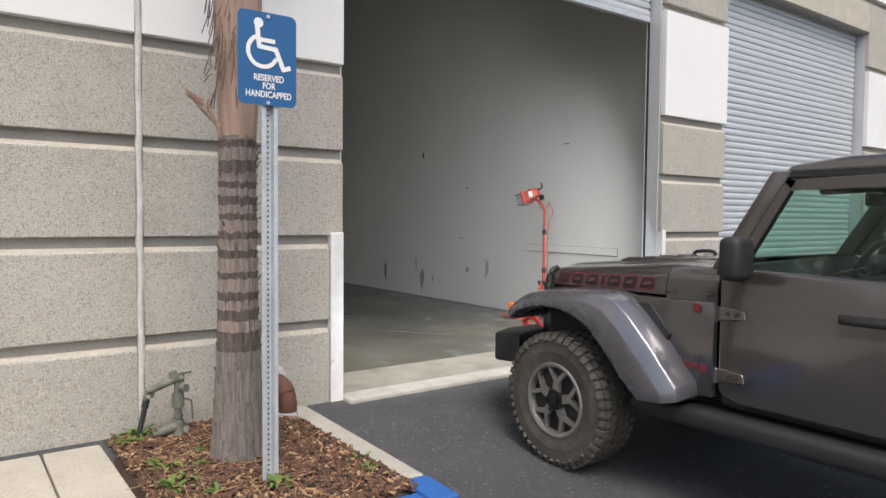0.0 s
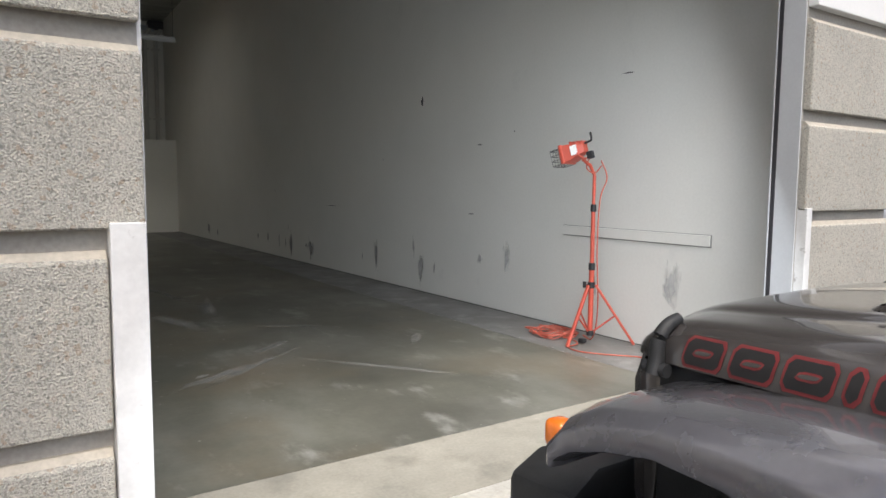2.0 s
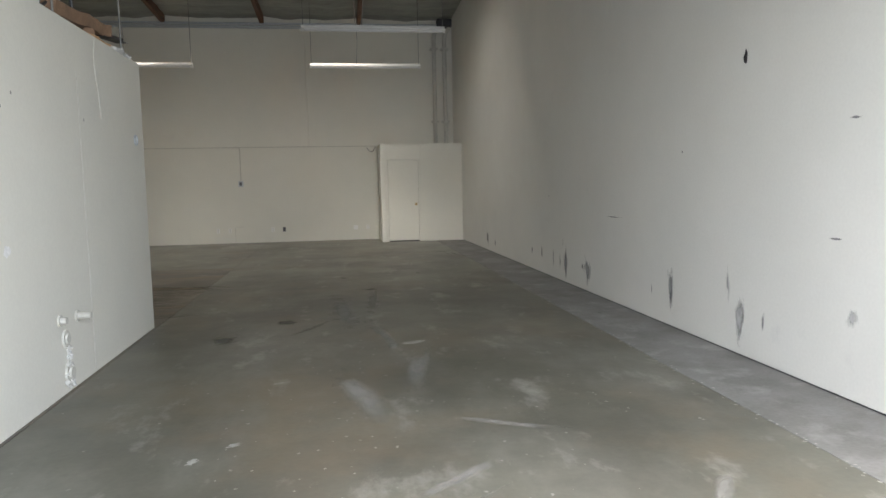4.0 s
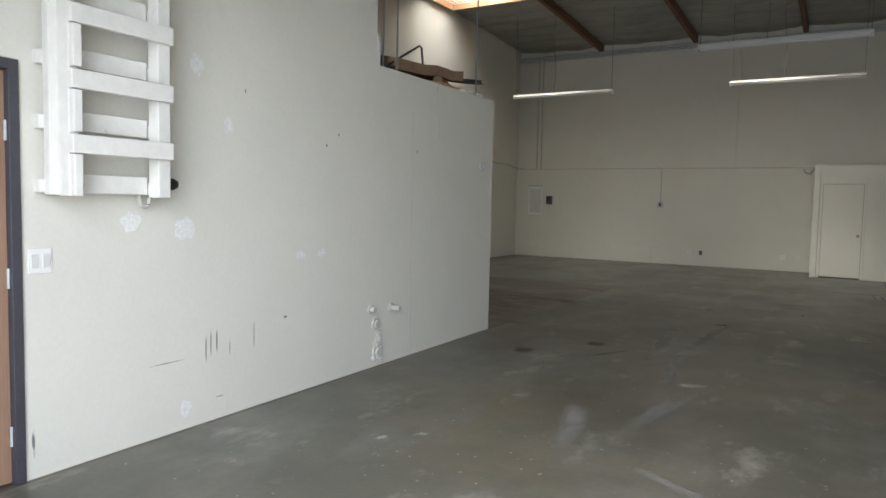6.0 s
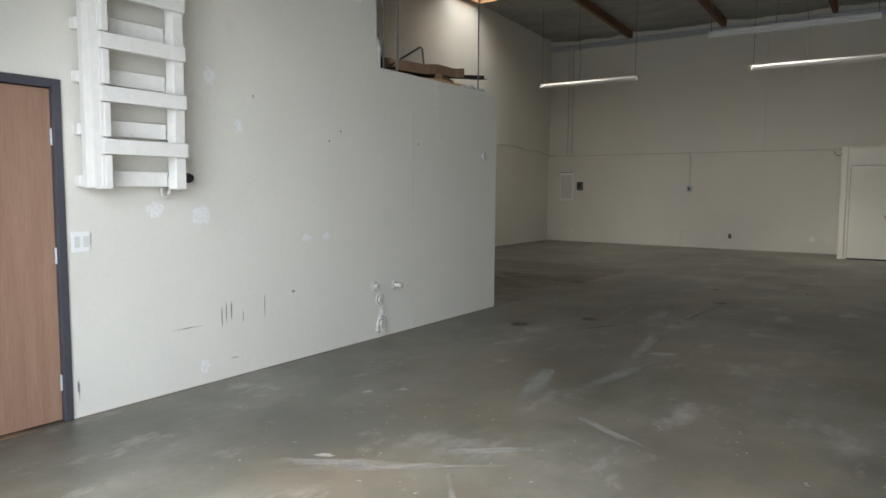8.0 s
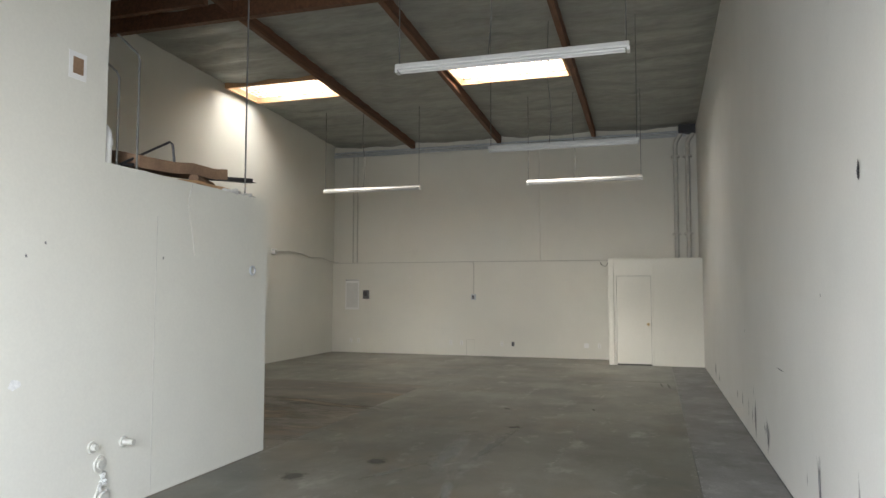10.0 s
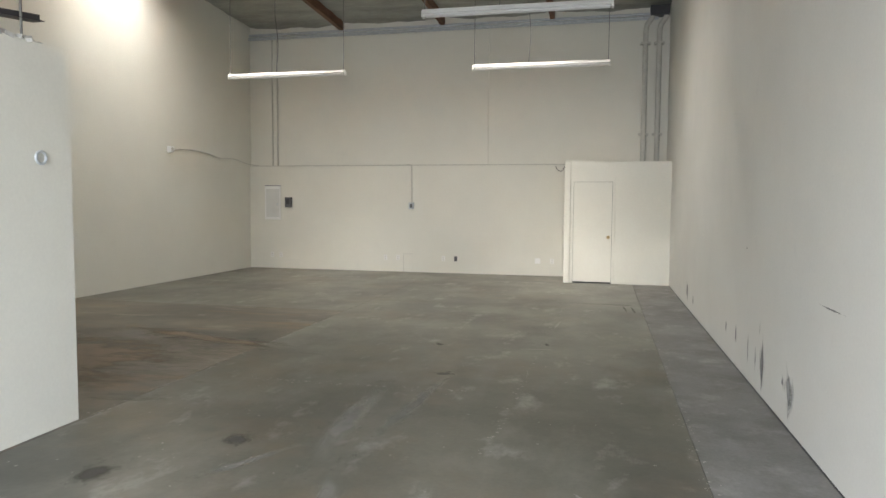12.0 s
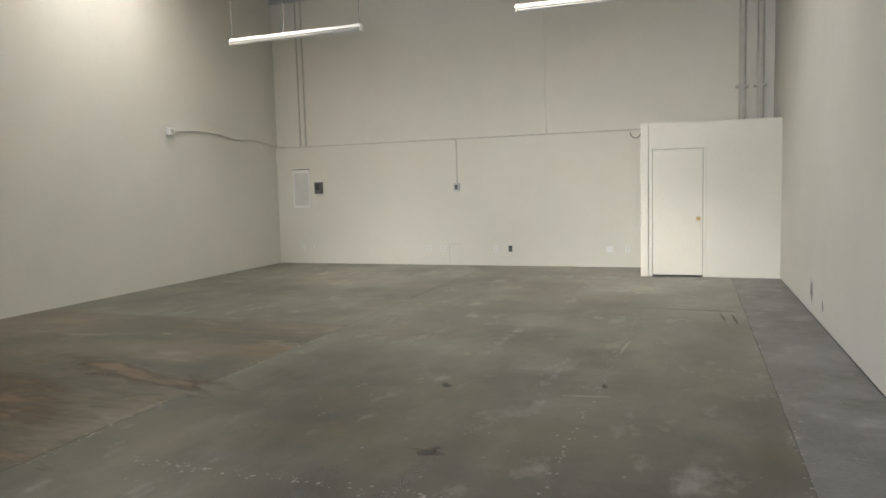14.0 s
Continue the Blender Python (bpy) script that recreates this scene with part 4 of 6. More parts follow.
def loft(bm, sections):
    """Skin through cross-sections with equal point counts, with caps."""
    rows = [[bm.verts.new(p) for p in s] for s in sections]
    n = len(rows[0])
    fs = []
    for a, b in zip(rows, rows[1:]):
        for k in range(n):
            fs.append(bm.faces.new((a[k], a[(k + 1) % n], b[(k + 1) % n], b[k])))
    fs += [bm.faces.new(rows[0]), bm.faces.new(rows[-1][::-1])]
    bmesh.ops.recalc_face_normals(bm, faces=fs)


# tub: cowl sides and rear body, front end under the hood
HOOD_REAR = -0.625


def hood_section(y):
    """Half of the hood's cross-section at y: points from its lower edge to the middle."""
    t = (0.44 - y) / 1.38
    lo = 1.090 + 0.022 * t
    w = 0.615 + 0.105 * t
    h = 0.125 + 0.085 * min(t * 1.25, 1)
    nose = max((y - 0.27) / 0.175, 0)
    k = math.sqrt(max(1 - nose * nose, 0.0))
    w -= 0.06 * (1 - k)
    h = 0.035 + (h - 0.035) * k
    return curve_pts([(w, y, lo), (w - 0.004, y, lo + 0.30 * h), (w - 0.022, y, lo + 0.56 * h), (w - 0.070, y, lo + 0.75 * h), (w - 0.15, y, lo + 0.835 * h), (0.44, y, lo + 0.865 * h), (0.375, y, lo + 0.975 * h), (0.2, y, lo + 1.01 * h), (0.0, y, lo + 1.03 * h)], 5)


def on_hood(y, s, lift=0.0):
    """The point of the hood at y, s metres up along its side from the lower edge, lifted off the skin."""
    run = hood_section(y)
    for p, q in zip(run, run[1:]):
        d = (q - p).length
        if s <= d:
            n = Vector((q.z - p.z, 0, p.x - q.x)).normalized()
            return p.lerp(q, s / d) + n * lift
        s -= d
    return run[-1]


def hood_skin(ys, skirt):
    """A skin over both halves of the section, with the sides drawn down by skirt."""
    bm = B()
    rows = []
    for y in ys:
        half = hood_section(y)
        half = [half[0] - Vector((0.0, 0, skirt))] + half
        rows.append([bm.verts.new((-p.x, p.y, p.z)) for p in half] + [bm.verts.new(p) for p in half[-2::-1]])
    fs = [bm.faces.new((a[k], a[k + 1], b[k + 1], b[k])) for a, b in zip(rows, rows[1:]) for k in range(len(a) - 1)]
    fs += [bm.faces.new(rows[0][::-1]), bm.faces.new(rows[-1])]
    bmesh.ops.recalc_face_normals(bm, faces=fs)
    return bm


part("cowl", hood_skin([HOOD_REAR - 0.006 - 0.325 * k / 6 for k in range(7)], 0.50), M_CARPAINT, car, smooth=True)
bm = B()
prism(bm, [(0.36, 0.62), (0.38, 1.10), (-0.70, 1.16), (-0.70, 0.60)], 0, -0.60, 0.60)
bevel(bm, 0.03, 3)
part("engine_bay", bm, M_CARBLK, car, smooth=True)
bm = B()
prism(bm, [(-0.98, 0.57), (-0.98, 1.26), (-4.25, 1.26), (-4.25, 0.62), (-3.5, 0.56)], 0, -0.715, 0.715)
bevel(bm, 0.02, 2)
part("tub", bm, M_CARBLK, car)
# hood
hood = part("hood", hood_skin([0.445 - 0.175 * (k / 12) ** 2 for k in range(13)] + [0.27 - (0.27 - HOOD_REAR) * k / 14 for k in range(1, 15)], 0.0), M_CARPAINT, car, smooth=True)
for sx in (-1, 1):
    bm = B()
    prism(bm, [(0.40, 1.075), (0.40, 1.093), (-0.62, 1.112), (-0.62, 1.09)], 0, sx * 0.50, sx * 0.60)
    part("hood_seal", bm, M_BLACK, hood, "dark gap under the hood edge")
for sx in (-1, 1):
    # long sunken vent with a raised rim and slanted louvres
    rim, core = B(), B()
    ring, inner, floor_pts = [], [], []
    for k in range(28):
        a = 2 * math.pi * k / 28
        c, d = math.cos(a), math.sin(a)
        yy = -0.28 + 0.25 * (abs(c) ** 0.5) * (1 if c > 0 else -1)
        off = 0.30 + 0.075 * (abs(d) ** 0.6) * (1 if d > 0 else -1) + 0.03 * c
        top = max(p.z for p in hood_section(yy)) - 0.004
        ring.append(rim.verts.new((sx * off, yy, top - 0.004)))
        inner.append(rim.verts.new((sx * (off * 0.90 + 0.03), -0.28 + (yy + 0.28) * 0.94, top + 0.008)))
        floor_pts.append(core.verts.new((sx * (off * 0.90 + 0.03), -0.28 + (yy + 0.28) * 0.94, top + 0.003)))
    for k in range(28):
        rim.faces.new((ring[k], ring[(k + 1) % 28], inner[(k + 1) % 28], inner[k]))
    core.faces.new(floor_pts)
    bmesh.ops.recalc_face_normals(rim, faces=rim.faces)
    part("vent_rim", rim, M_CARPAINT, hood, smooth=True)
    part("vent", core, M_DECALB, hood, "black louvred hood vent")
    for k in range(4):
        y = -0.46 + k * 0.115
        z = max(p.z for p in hood_section(y)) + 0.003
        bm = B()
        box(bm, (-0.052, -0.014, -0.003), (0.052, 0.014, 0.003), pose(sx * (0.30 + 0.03 * (y + 0.28) / 0.25), y, z, 18, 0, sx * 24))
        bevel(bm, 0.002, 1)
        part("louvre", bm, M_CARBLK, hood)
    z = hood_section(-0.50)[-4].z
    bm = B()
    tube(bm, curve_pts([(sx * 0.20, -0.46, z - 0.004), (sx * 0.20, -0.48, z + 0.022), (sx * 0.20, -0.54, z + 0.03), (sx * 0.20, -0.60, z + 0.026), (sx * 0.20, -0.615, z + 0.0)], 5), 0.011, 8)
    part("windscreen_rest", bm, M_CARBLK, hood, "black rubber rest for the folded windscreen")
    bm = B()
    strap = [on_hood(0.335, 0.005, 0.016), on_hood(0.335, 0.05, 0.020), on_hood(0.33, 0.085, 0.018), on_hood(0.325, 0.12, 0.012)]
    tube(bm, curve_pts([(sx * 0.645, 0.335, 1.06)] + [(sx * p.x, p.y, p.z) for p in strap], 4), lambda t: 0.022 - 0.006 * t, 10)
    cyl(bm, (sx * 0.635, 0.30, 1.075), (sx * 0.635, 0.37, 1.075), 0.018, n=12)
    part("hood_latch", bm, M_CARBLK, hood, "black rubber hood latch", True)


def decal(y0, y1, s0, s1, lift, material, name, label):
    """A slanted block with cut corners lying on the hood's side."""
    bm = B()
    n, m, c = 6, 5, 0.010
    grid = []
    for j in range(m + 1):
        v = j / m
        s = s0 + (s1 - s0) * v
        inset = c if j in (0, m) else 0.0
        lean = 0.014 * (v - 0.5)
        grid.append([bm.verts.new((-p.x, p.y, p.z)) for p in [on_hood(y0 - lean - inset + (y1 - y0 + 2 * inset) * i / n, s, lift) for i in range(n + 1)]])
    for a, b in zip(grid, grid[1:]):
        for i in range(n):
            bm.faces.new((a[i], a[i + 1], b[i + 1], b[i]))
    part(name, bm, material, hood, label, True)


# plain blocks where lettering of a brand stands
yy = 0.262
for k, w in enumerate((0.113, 0.113, 0.113, 0.038, 0.113, 0.113, 0.113)):
    base = 0.004 + 0.002 * k
    decal(yy, yy - w, base, base + 0.080, 0.0025, M_DECAL, "decal_block", "red outline block decal")
    decal(yy - 0.007, yy - w + 0.007, base + 0.008, base + 0.072, 0.0038, M_DECALB, "decal_core", "black block decal")
    if w > 0.05:
        decal(yy - 0.032, yy - w + 0.030, base + 0.030, base + 0.050, 0.0050, M_DECAL, "decal_block", "red outline block decal")
        decal(yy - 0.037, yy - w + 0.035, base + 0.035, base + 0.045, 0.0062, M_CARPAINT, "decal_core", "painted middle of the block decal")
    yy -= w + 0.016

# grille, lamps, bumper
bm = B()
prism(bm, [(0.36, 0.66), (0.43, 0.70), (0.44, 1.02), (0.40, 1.14), (0.32, 1.14)], 0, -0.60, 0.60)
bevel(bm, 0.02, 2)
grille = part("grille", bm, M_CARPAINT, car, smooth=True)
for k in range(7):
    slab("slot", (-0.255 + k * 0.085 - 0.022, 0.425, 0.74), (-0.255 + k * 0.085 + 0.022, 0.447, 1.03), M_DARK, grille, w=0.004)
for sx in (-1, 1):
    bm = B()
    cyl(bm, (sx * 0.45, 0.40, 0.92), (sx * 0.45, 0.455, 0.92), 0.095, 0.088, n=24)
    part("headlight", bm, M_CHROME, car, "round headlight", True)
bm = B()
loft(bm, [[(x, y, z) for y, z in ((f, 0.53), (f, 0.73), (f - 0.26, 0.75), (f - 0.26, 0.55))] for x, f in ((-0.82, 0.68), (-0.62, 0.78), (0.62, 0.78), (0.82, 0.68))])
bevel(bm, 0.025, 2)
bumper = part("bumper", bm, M_CARBLK, car, "black plastic and steel front bumper", True)
for sx in (-1, 1):
    bm = B()
    tube(bm, curve_pts([(sx * 0.42, 0.60, 0.72), (sx * 0.42, 0.70, 0.80), (sx * 0.42, 0.80, 0.76), (sx * 0.42, 0.76, 0.68)], 6), 0.017, 8)
    part("tow_hook", bm, M_RED, bumper, "red tow hook", True)
    for k, z in enumerate((0.57, 0.63)):
        bm = B()
        cyl(bm, (sx * 0.815, 0.45 + k * 0.05, z), (sx * 0.79, 0.45 + k * 0.05, z), 0.012, n=8)
        part("bolt", bm, M_GALV, bumper)
slab("axle", (-0.7, -0.06, 0.34), (0.7, 0.06, 0.46), M_CARBLK, car, w=0.03)
slab("chassis", (-0.45, -4.2, 0.48), (0.45, 0.45, 0.60), M_CARBLK, car)

# fender flares
OUT = [(0.41, 0.885), (0.415, 0.94), (0.37, 0.995), (0.27, 1.045), (0.10, 1.078), (-0.12, 1.092), (-0.30, 1.096), (-0.425, 1.075), (-0.53, 1.005), (-0.69, 0.845), (-0.855, 0.655), (-0.865, 0.585)]
INN = [(0.385, 0.865), (0.385, 0.885), (0.325, 0.925), (0.22, 0.960), (0.10, 0.985), (-0.06, 0.980), (-0.17, 0.950), (-0.27, 0.905), (-0.40, 0.785), (-0.52, 0.650), (-0.615, 0.570), (-0.63, 0.552)]


def flare(sx, ya, mirror=False, name="fender_flare"):
    bm = B()
    rows = []
    for (oy, oz), (iy, iz) in zip(OUT, INN):
        if mirror:
            oy, iy = -oy, -iy
        rows.append([bm.verts.new((sx * x, ya + y, z)) for x, y, z in ((0.60, oy, oz + 0.012), (0.80, oy, oz + 0.012), (0.90, oy * 0.985, oz - 0.004), (0.943, (oy * 2 + iy) / 3, (oz * 2 + iz) / 3 - 0.006), (0.943, iy, iz), (0.90, iy, iz - 0.004), (0.60, iy, iz))])
    fs = []
    for a, b in zip(rows, rows[1:]):
        for k in range(7):
            fs.append(bm.faces.new((a[k], a[(k + 1) % 7], b[(k + 1) % 7], b[k])))
    fs += [bm.faces.new(rows[0]), bm.faces.new(rows[-1][::-1])]
    bmesh.ops.recalc_face_normals(bm, faces=fs)
    bevel(bm, 0.010, 2, 25)
    return part(name, bm, M_FLARE, car, "painted fender flare", True)


for sx in (-1, 1):
    flare(sx, 0.0)
    flare(sx, -3.0, False)
    bm = B()
    box(bm, (sx * 0.895 - 0.03, 0.37, 0.905), (sx * 0.895 + 0.03, 0.432, 0.975))
    bevel(bm, 0.016, 3)
    part("side_marker", bm, M_AMBER, car, "amber side marker lamp", True)
    bm = B()
    prism(bm, [(-0.47, 1.06), (-0.56, 1.055), (-0.70, 0.90), (-0.665, 0.845), (-0.60, 0.90)], 0, sx * 0.70, sx * 0.748)
    bevel(bm, 0.008)
    vent = part("side_vent", bm, M_CARBLK, car, "black side vent behind the wheel")
    bm = B()
    prism(bm, [(-0.51, 1.035), (-0.555, 1.035), (-0.675, 0.90), (-0.66, 0.875), (-0.61, 0.915)], 0, sx * 0.735, sx * 0.752)
    part("mesh_insert", bm, M_DARK, vent)
    bm = B()
    prism(bm, [(-0.10, 1.085), (-0.62, 1.092), (-0.95, 1.10), (-0.95, 0.60), (-0.50, 0.60), (-0.30, 0.92)], 0, sx * 0.55, sx * 0.732)
    bevel(bm, 0.012, 2)
    part("side_panel", bm, M_CARPAINT, car, smooth=True)
    bm = B()
    prism(bm, [(-0.45, 0.44), (-0.50, 0.55), (-2.55, 0.55), (-2.55, 0.44)], 0, sx * 0.62, sx * 0.82)
    bevel(bm, 0.035, 3)
    part("rock_rail", bm, M_CARBLK, car, "black steel rock rail below the door", True)
    for z, y in ((1.135, -0.665), (1.135, -0.91)):
        bm = B()
        bmesh.ops.create_uvsphere(bm, u_segments=10, v_segments=6, radius=0.012, matrix=Matrix.Translation((sx * 0.728, y, z)))
        part("body_bolt", bm, M_DARK, car)
    bm = B()
    cyl(bm, (sx * 0.72, -0.85, 1.062), (sx * 0.741, -0.85, 1.062), 0.026, n=20)
    part("round_badge", bm, M_DECAL, car, "round red badge", True)
for k, w in enumerate((0.028, 0.036, 0.036, 0.036)):
    bm = B()
    box(bm, (-0.737, -0.735 - k * 0.046 - w, 0.735 - (0.008 if k == 3 else 0)), (-0.728, -0.735 - k * 0.046, 0.735 + (0.052 if k == 0 else 0.034)))
    bevel(bm, 0.004, 2)
    part("emblem_block", bm, M_DECAL, car, "red emblem block")

# doors with window, mirror, hinges, handle
for sx in (-1, 1):
    bm = B()
    prism(bm, [(-0.985, 0.66), (-0.985, 1.275), (-1.06, 1.285), (-1.94, 1.265), (-1.94, 0.60), (-1.10, 0.60), (-1.01, 0.625)], 0, sx * 0.68, sx * 0.755)
    bevel(bm, 0.018, 3)
    door = part("door", bm, M_CARPAINT, car, smooth=True)
    bm = B()
    for poly in ([(-0.99, 1.27), (-1.27, 1.715), (-1.33, 1.715), (-1.065, 1.27)], [(-1.27, 1.715), (-1.94, 1.735), (-1.94, 1.675), (-1.31, 1.665)], [(-1.88, 1.26), (-1.88, 1.70), (-1.94, 1.70), (-1.94, 1.26)]):
        prism(bm, poly, 0, sx * 0.655, sx * 0.70)
    part("window_frame", bm, M_CARPAINT, door)
    bm = B()
    prism(bm, [(-1.06, 1.25), (-1.31, 1.67), (-1.89, 1.68), (-1.89, 1.25)], 0, sx * 0.672, sx * 0.677)
    gl = part("pane", bm, M_GLASS, door, "greenish tinted side glass")
    gl.visible_shadow = False
    bm = B()
    box(bm, (sx * 0.757 - 0.012, -1.80, 1.07), (sx * 0.757 + 0.012, -1.56, 1.115))
    box(bm, (sx * 0.775 - 0.012, -1.78, 1.075), (sx * 0.775 + 0.012, -1.58, 1.105))
    bevel(bm, 0.010, 2)
    part("handle", bm, M_BLACK, door, "black door handle", True)
    for z in (1.05, 0.735):
        bm = B()
        prism(bm, [(-0.97, z - 0.035), (-0.97, z + 0.035), (-1.02, z + 0.04), (-1.13, z + 0.026), (-1.14, z - 0.02), (-1.02, z - 0.03)], 0, sx * 0.75, sx * 0.772)
        cyl(bm, (sx * 0.77, -0.985, z - 0.04), (sx * 0.77, -0.985, z + 0.04), 0.014, n=10)
        bevel(bm, 0.005, 1)
        hg = part("hinge", bm, M_CARPAINT, door, "exposed door hinge")
        bm = B()
        for y in (-1.045, -1.095):
            cyl(bm, (sx * 0.77, y, z + 0.005), (sx * 0.778, y, z + 0.005), 0.012, n=8)
        part("screw", bm, M_DARK, hg)
    bm = B()
    box(bm, (sx * 0.88 - 0.08, -1.20, 1.235), (sx * 0.88 + 0.08, -1.09, 1.445))
    bevel(bm, 0.035, 3)
    box(bm, (sx * 0.80 - 0.05, -1.15, 1.225), (sx * 0.80 + 0.05, -1.09, 1.30))
    part("mirror", bm, M_CARBLK, door, "black door mirror", True)
    bm = B()
    prism(bm, [(-1.955, 0.60), (-1.955, 1.265), (-2.75, 1.265), (-2.75, 0.80), (-2.50, 0.60)], 0, sx * 0.68, sx * 0.755)
    bevel(bm, 0.018, 2)
    rd = part("rear_door", bm, M_CARPAINT, car, smooth=True)
    bm = B()
    for poly in ([(-1.955, 1.26), (-1.955, 1.735), (-2.01, 1.735), (-2.01, 1.26)], [(-1.955, 1.675), (-1.955, 1.735), (-2.75, 1.74), (-2.75, 1.68)], [(-2.69, 1.26), (-2.69, 1.73), (-2.75, 1.73), (-2.75, 1.26)]):
        prism(bm, poly, 0, sx * 0.655, sx * 0.70)
    part("window_frame", bm, M_CARPAINT, rd)
    bm = B()
    prism(bm, [(-2.0, 1.25), (-2.0, 1.69), (-2.70, 1.69), (-2.70, 1.25)], 0, sx * 0.672, sx * 0.677)
    gl = part("pane", bm, M_GLASS, rd)
    gl.visible_shadow = False
    bm = B()
    prism(bm, [(-2.77, 0.95), (-2.77, 1.74), (-4.25, 1.74), (-4.25, 0.85)], 0, sx * 0.68, sx * 0.74)
    bevel(bm, 0.02, 2)
    part("rear_side", bm, M_CARPAINT, car, smooth=True)
# roof, windscreen, pillars
bm = B()
prism(bm, [(-1.23, 1.735), (-1.30, 1.79), (-1.55, 1.815), (-4.2, 1.82), (-4.28, 1.74)], 0, -0.69, 0.69)
bevel(bm, 0.035, 3)
part("roof", bm, M_CARPAINT, car, smooth=True)
slab("roof_seal", (-0.70, -4.2, 1.728), (0.70, -1.28, 1.75), M_BLACK, car)
bm = B()
for sx in (-1, 1):
    prism(bm, [(-0.90, 1.27), (-1.21, 1.76), (-1.31, 1.76), (-1.01, 1.27)], 0, sx * 0.60, sx * 0.705)
prism(bm, [(-0.89, 1.25), (-0.93, 1.33), (-1.01, 1.33), (-0.98, 1.25)], 0, -0.60, 0.60)
prism(bm, [(-1.17, 1.70), (-1.21, 1.76), (-1.31, 1.76), (-1.27, 1.70)], 0, -0.60, 0.60)
bevel(bm, 0.012, 2)
part("windscreen_frame", bm, M_CARPAINT, car, smooth=True)
bm = B()
prism(bm, [(-0.95, 1.32), (-1.20, 1.72), (-1.205, 1.72), (-0.956, 1.32)], 0, -0.60, 0.60)
ws = part("windscreen", bm, M_GLASS, car, "clear windscreen")
ws.visible_shadow = False
# cabin seen through the glass
bm = B()
prism(bm, [(-1.02, 1.22), (-1.05, 1.30), (-1.30, 1.34), (-1.38, 1.28), (-1.36, 1.05), (-1.1, 1.0)], 0, -0.66, 0.66)
bevel(bm, 0.02, 2)
dash = part("dashboard", bm, M_DASH, car, "black dashboard with copper trim", True)
slab("dash_trim", (-0.60, -1.385, 1.20), (0.60, -1.372, 1.27), M_COPPER, dash)
for x in (-0.52, -0.12, 0.12, 0.52):
    bm = B()
    cyl(bm, (x, -1.36, 1.30), (x, -1.40, 1.30), 0.05, n=18)
    part("air_vent", bm, M_CHROME, dash, "", True)
bm = B()
tube(bm, [(-0.36 + 0.185 * math.cos(a), -1.52 - 0.06 * math.sin(a), 1.25 + 0.175 * math.sin(a)) for a in [k * 2 * math.pi / 28 for k in range(29)]], 0.017, 8)
cyl(bm, (-0.36, -1.40, 1.22), (-0.36, -1.53, 1.25), 0.06, n=14)
for a in (0.2, math.pi - 0.2, -math.pi / 2):
    cyl(bm, (-0.36, -1.52, 1.25), (-0.36 + 0.18 * math.cos(a), -1.52, 1.25 + 0.17 * math.sin(a)), 0.013, n=8)
part("steering_wheel", bm, M_BLACK, car, "black steering wheel", True)
bm = B()
box(bm, (-0.13, -1.42, 1.60), (0.13, -1.39, 1.67))
bevel(bm, 0.012, 2)
part("rear_view_mirror", bm, M_BLACK, car, "", True)
for x in (-0.36, 0.36):
    bm = B()
    box(bm, (x - 0.24, -2.45, 0.9), (x + 0.24, -2.25, 1.48))
    box(bm, (x - 0.12, -2.42, 1.50), (x + 0.12, -2.30, 1.66))
    bevel(bm, 0.05, 3)
    part("seat", bm, M_DASH, car, "dark seat", True)
for sx in (-1, 1):
    bm = B()
    tube(bm, curve_pts([(sx * 0.60, -1.40, 1.68), (sx * 0.60, -2.2, 1.70), (sx * 0.60, -2.45, 1.66), (sx * 0.60, -2.5, 1.2)], 6), 0.035, 8)
    part("roll_bar", bm, M_BLACK, car, "", True)

# wheels
R_T, R_R, W_T = 0.415, 0.225, 0.27
bm = B()
prof = [(0.20, -0.09), (0.225, -0.125), (0.30, -0.138), (0.36, -0.134), (0.392, -0.118), (0.400, -0.09), (0.402, 0.0), (0.400, 0.09), (0.392, 0.118), (0.36, 0.134), (0.30, 0.138), (0.225, 0.125), (0.20, 0.09)]
N = 64
vv = [[bm.verts.new((x, r * math.cos(2 * math.pi * k / N), r * math.sin(2 * math.pi * k / N))) for r, x in prof] for k in range(N)]
for k in range(N):
    for j in range(len(prof) - 1):
        bm.faces.new((vv[k][j], vv[k][j + 1], vv[(k + 1) % N][j + 1], vv[(k + 1) % N][j]))
bmesh.ops.recalc_face_normals(bm, faces=bm.faces)
tyre_me = bpy.data.meshes.new("tyre")
bm.to_mesh(tyre_me)
bm.free()
tyre_me.materials.append(M_TYRE)
# tread blocks and shoulder lugs
bm = B()
for k in range(44):
    for j, (x, sk) in enumerate(((-0.105, 6), (-0.058, -14), (0.0, 10), (0.058, -14), (0.105, 6))):
        a = 2 * math.pi * (k + 0.5 * (j % 2)) / 44
        m = Matrix.Rotation(a, 4, "X") @ Matrix.Translation((x, 0, 0.404)) @ Matrix.Rotation(radians(sk), 4, "Z")
        lw = 0.021 if j in (0, 4) else 0.019
        box(bm, (-lw, -0.019, -0.008), (lw, 0.019, 0.0105), m)
    for sx in (-1, 1):
        a = 2 * math.pi * (k + (0.5 if sx > 0 else 0)) / 44
        m = Matrix.Rotation(a, 4, "X") @ Matrix.Translation((sx * 0.129, 0, 0.382)) @ Matrix.Rotation(radians(sx * 55), 4, "Y")
        ln = 0.024 if k % 2 else 0.016
        box(bm, (-ln, -0.016, -0.008), (ln, 0.016, 0.008), m)
tread_me = bpy.data.meshes.new("tread")
bm.to_mesh(tread_me)
bm.free()
tread_me.materials.append(M_TYRE)


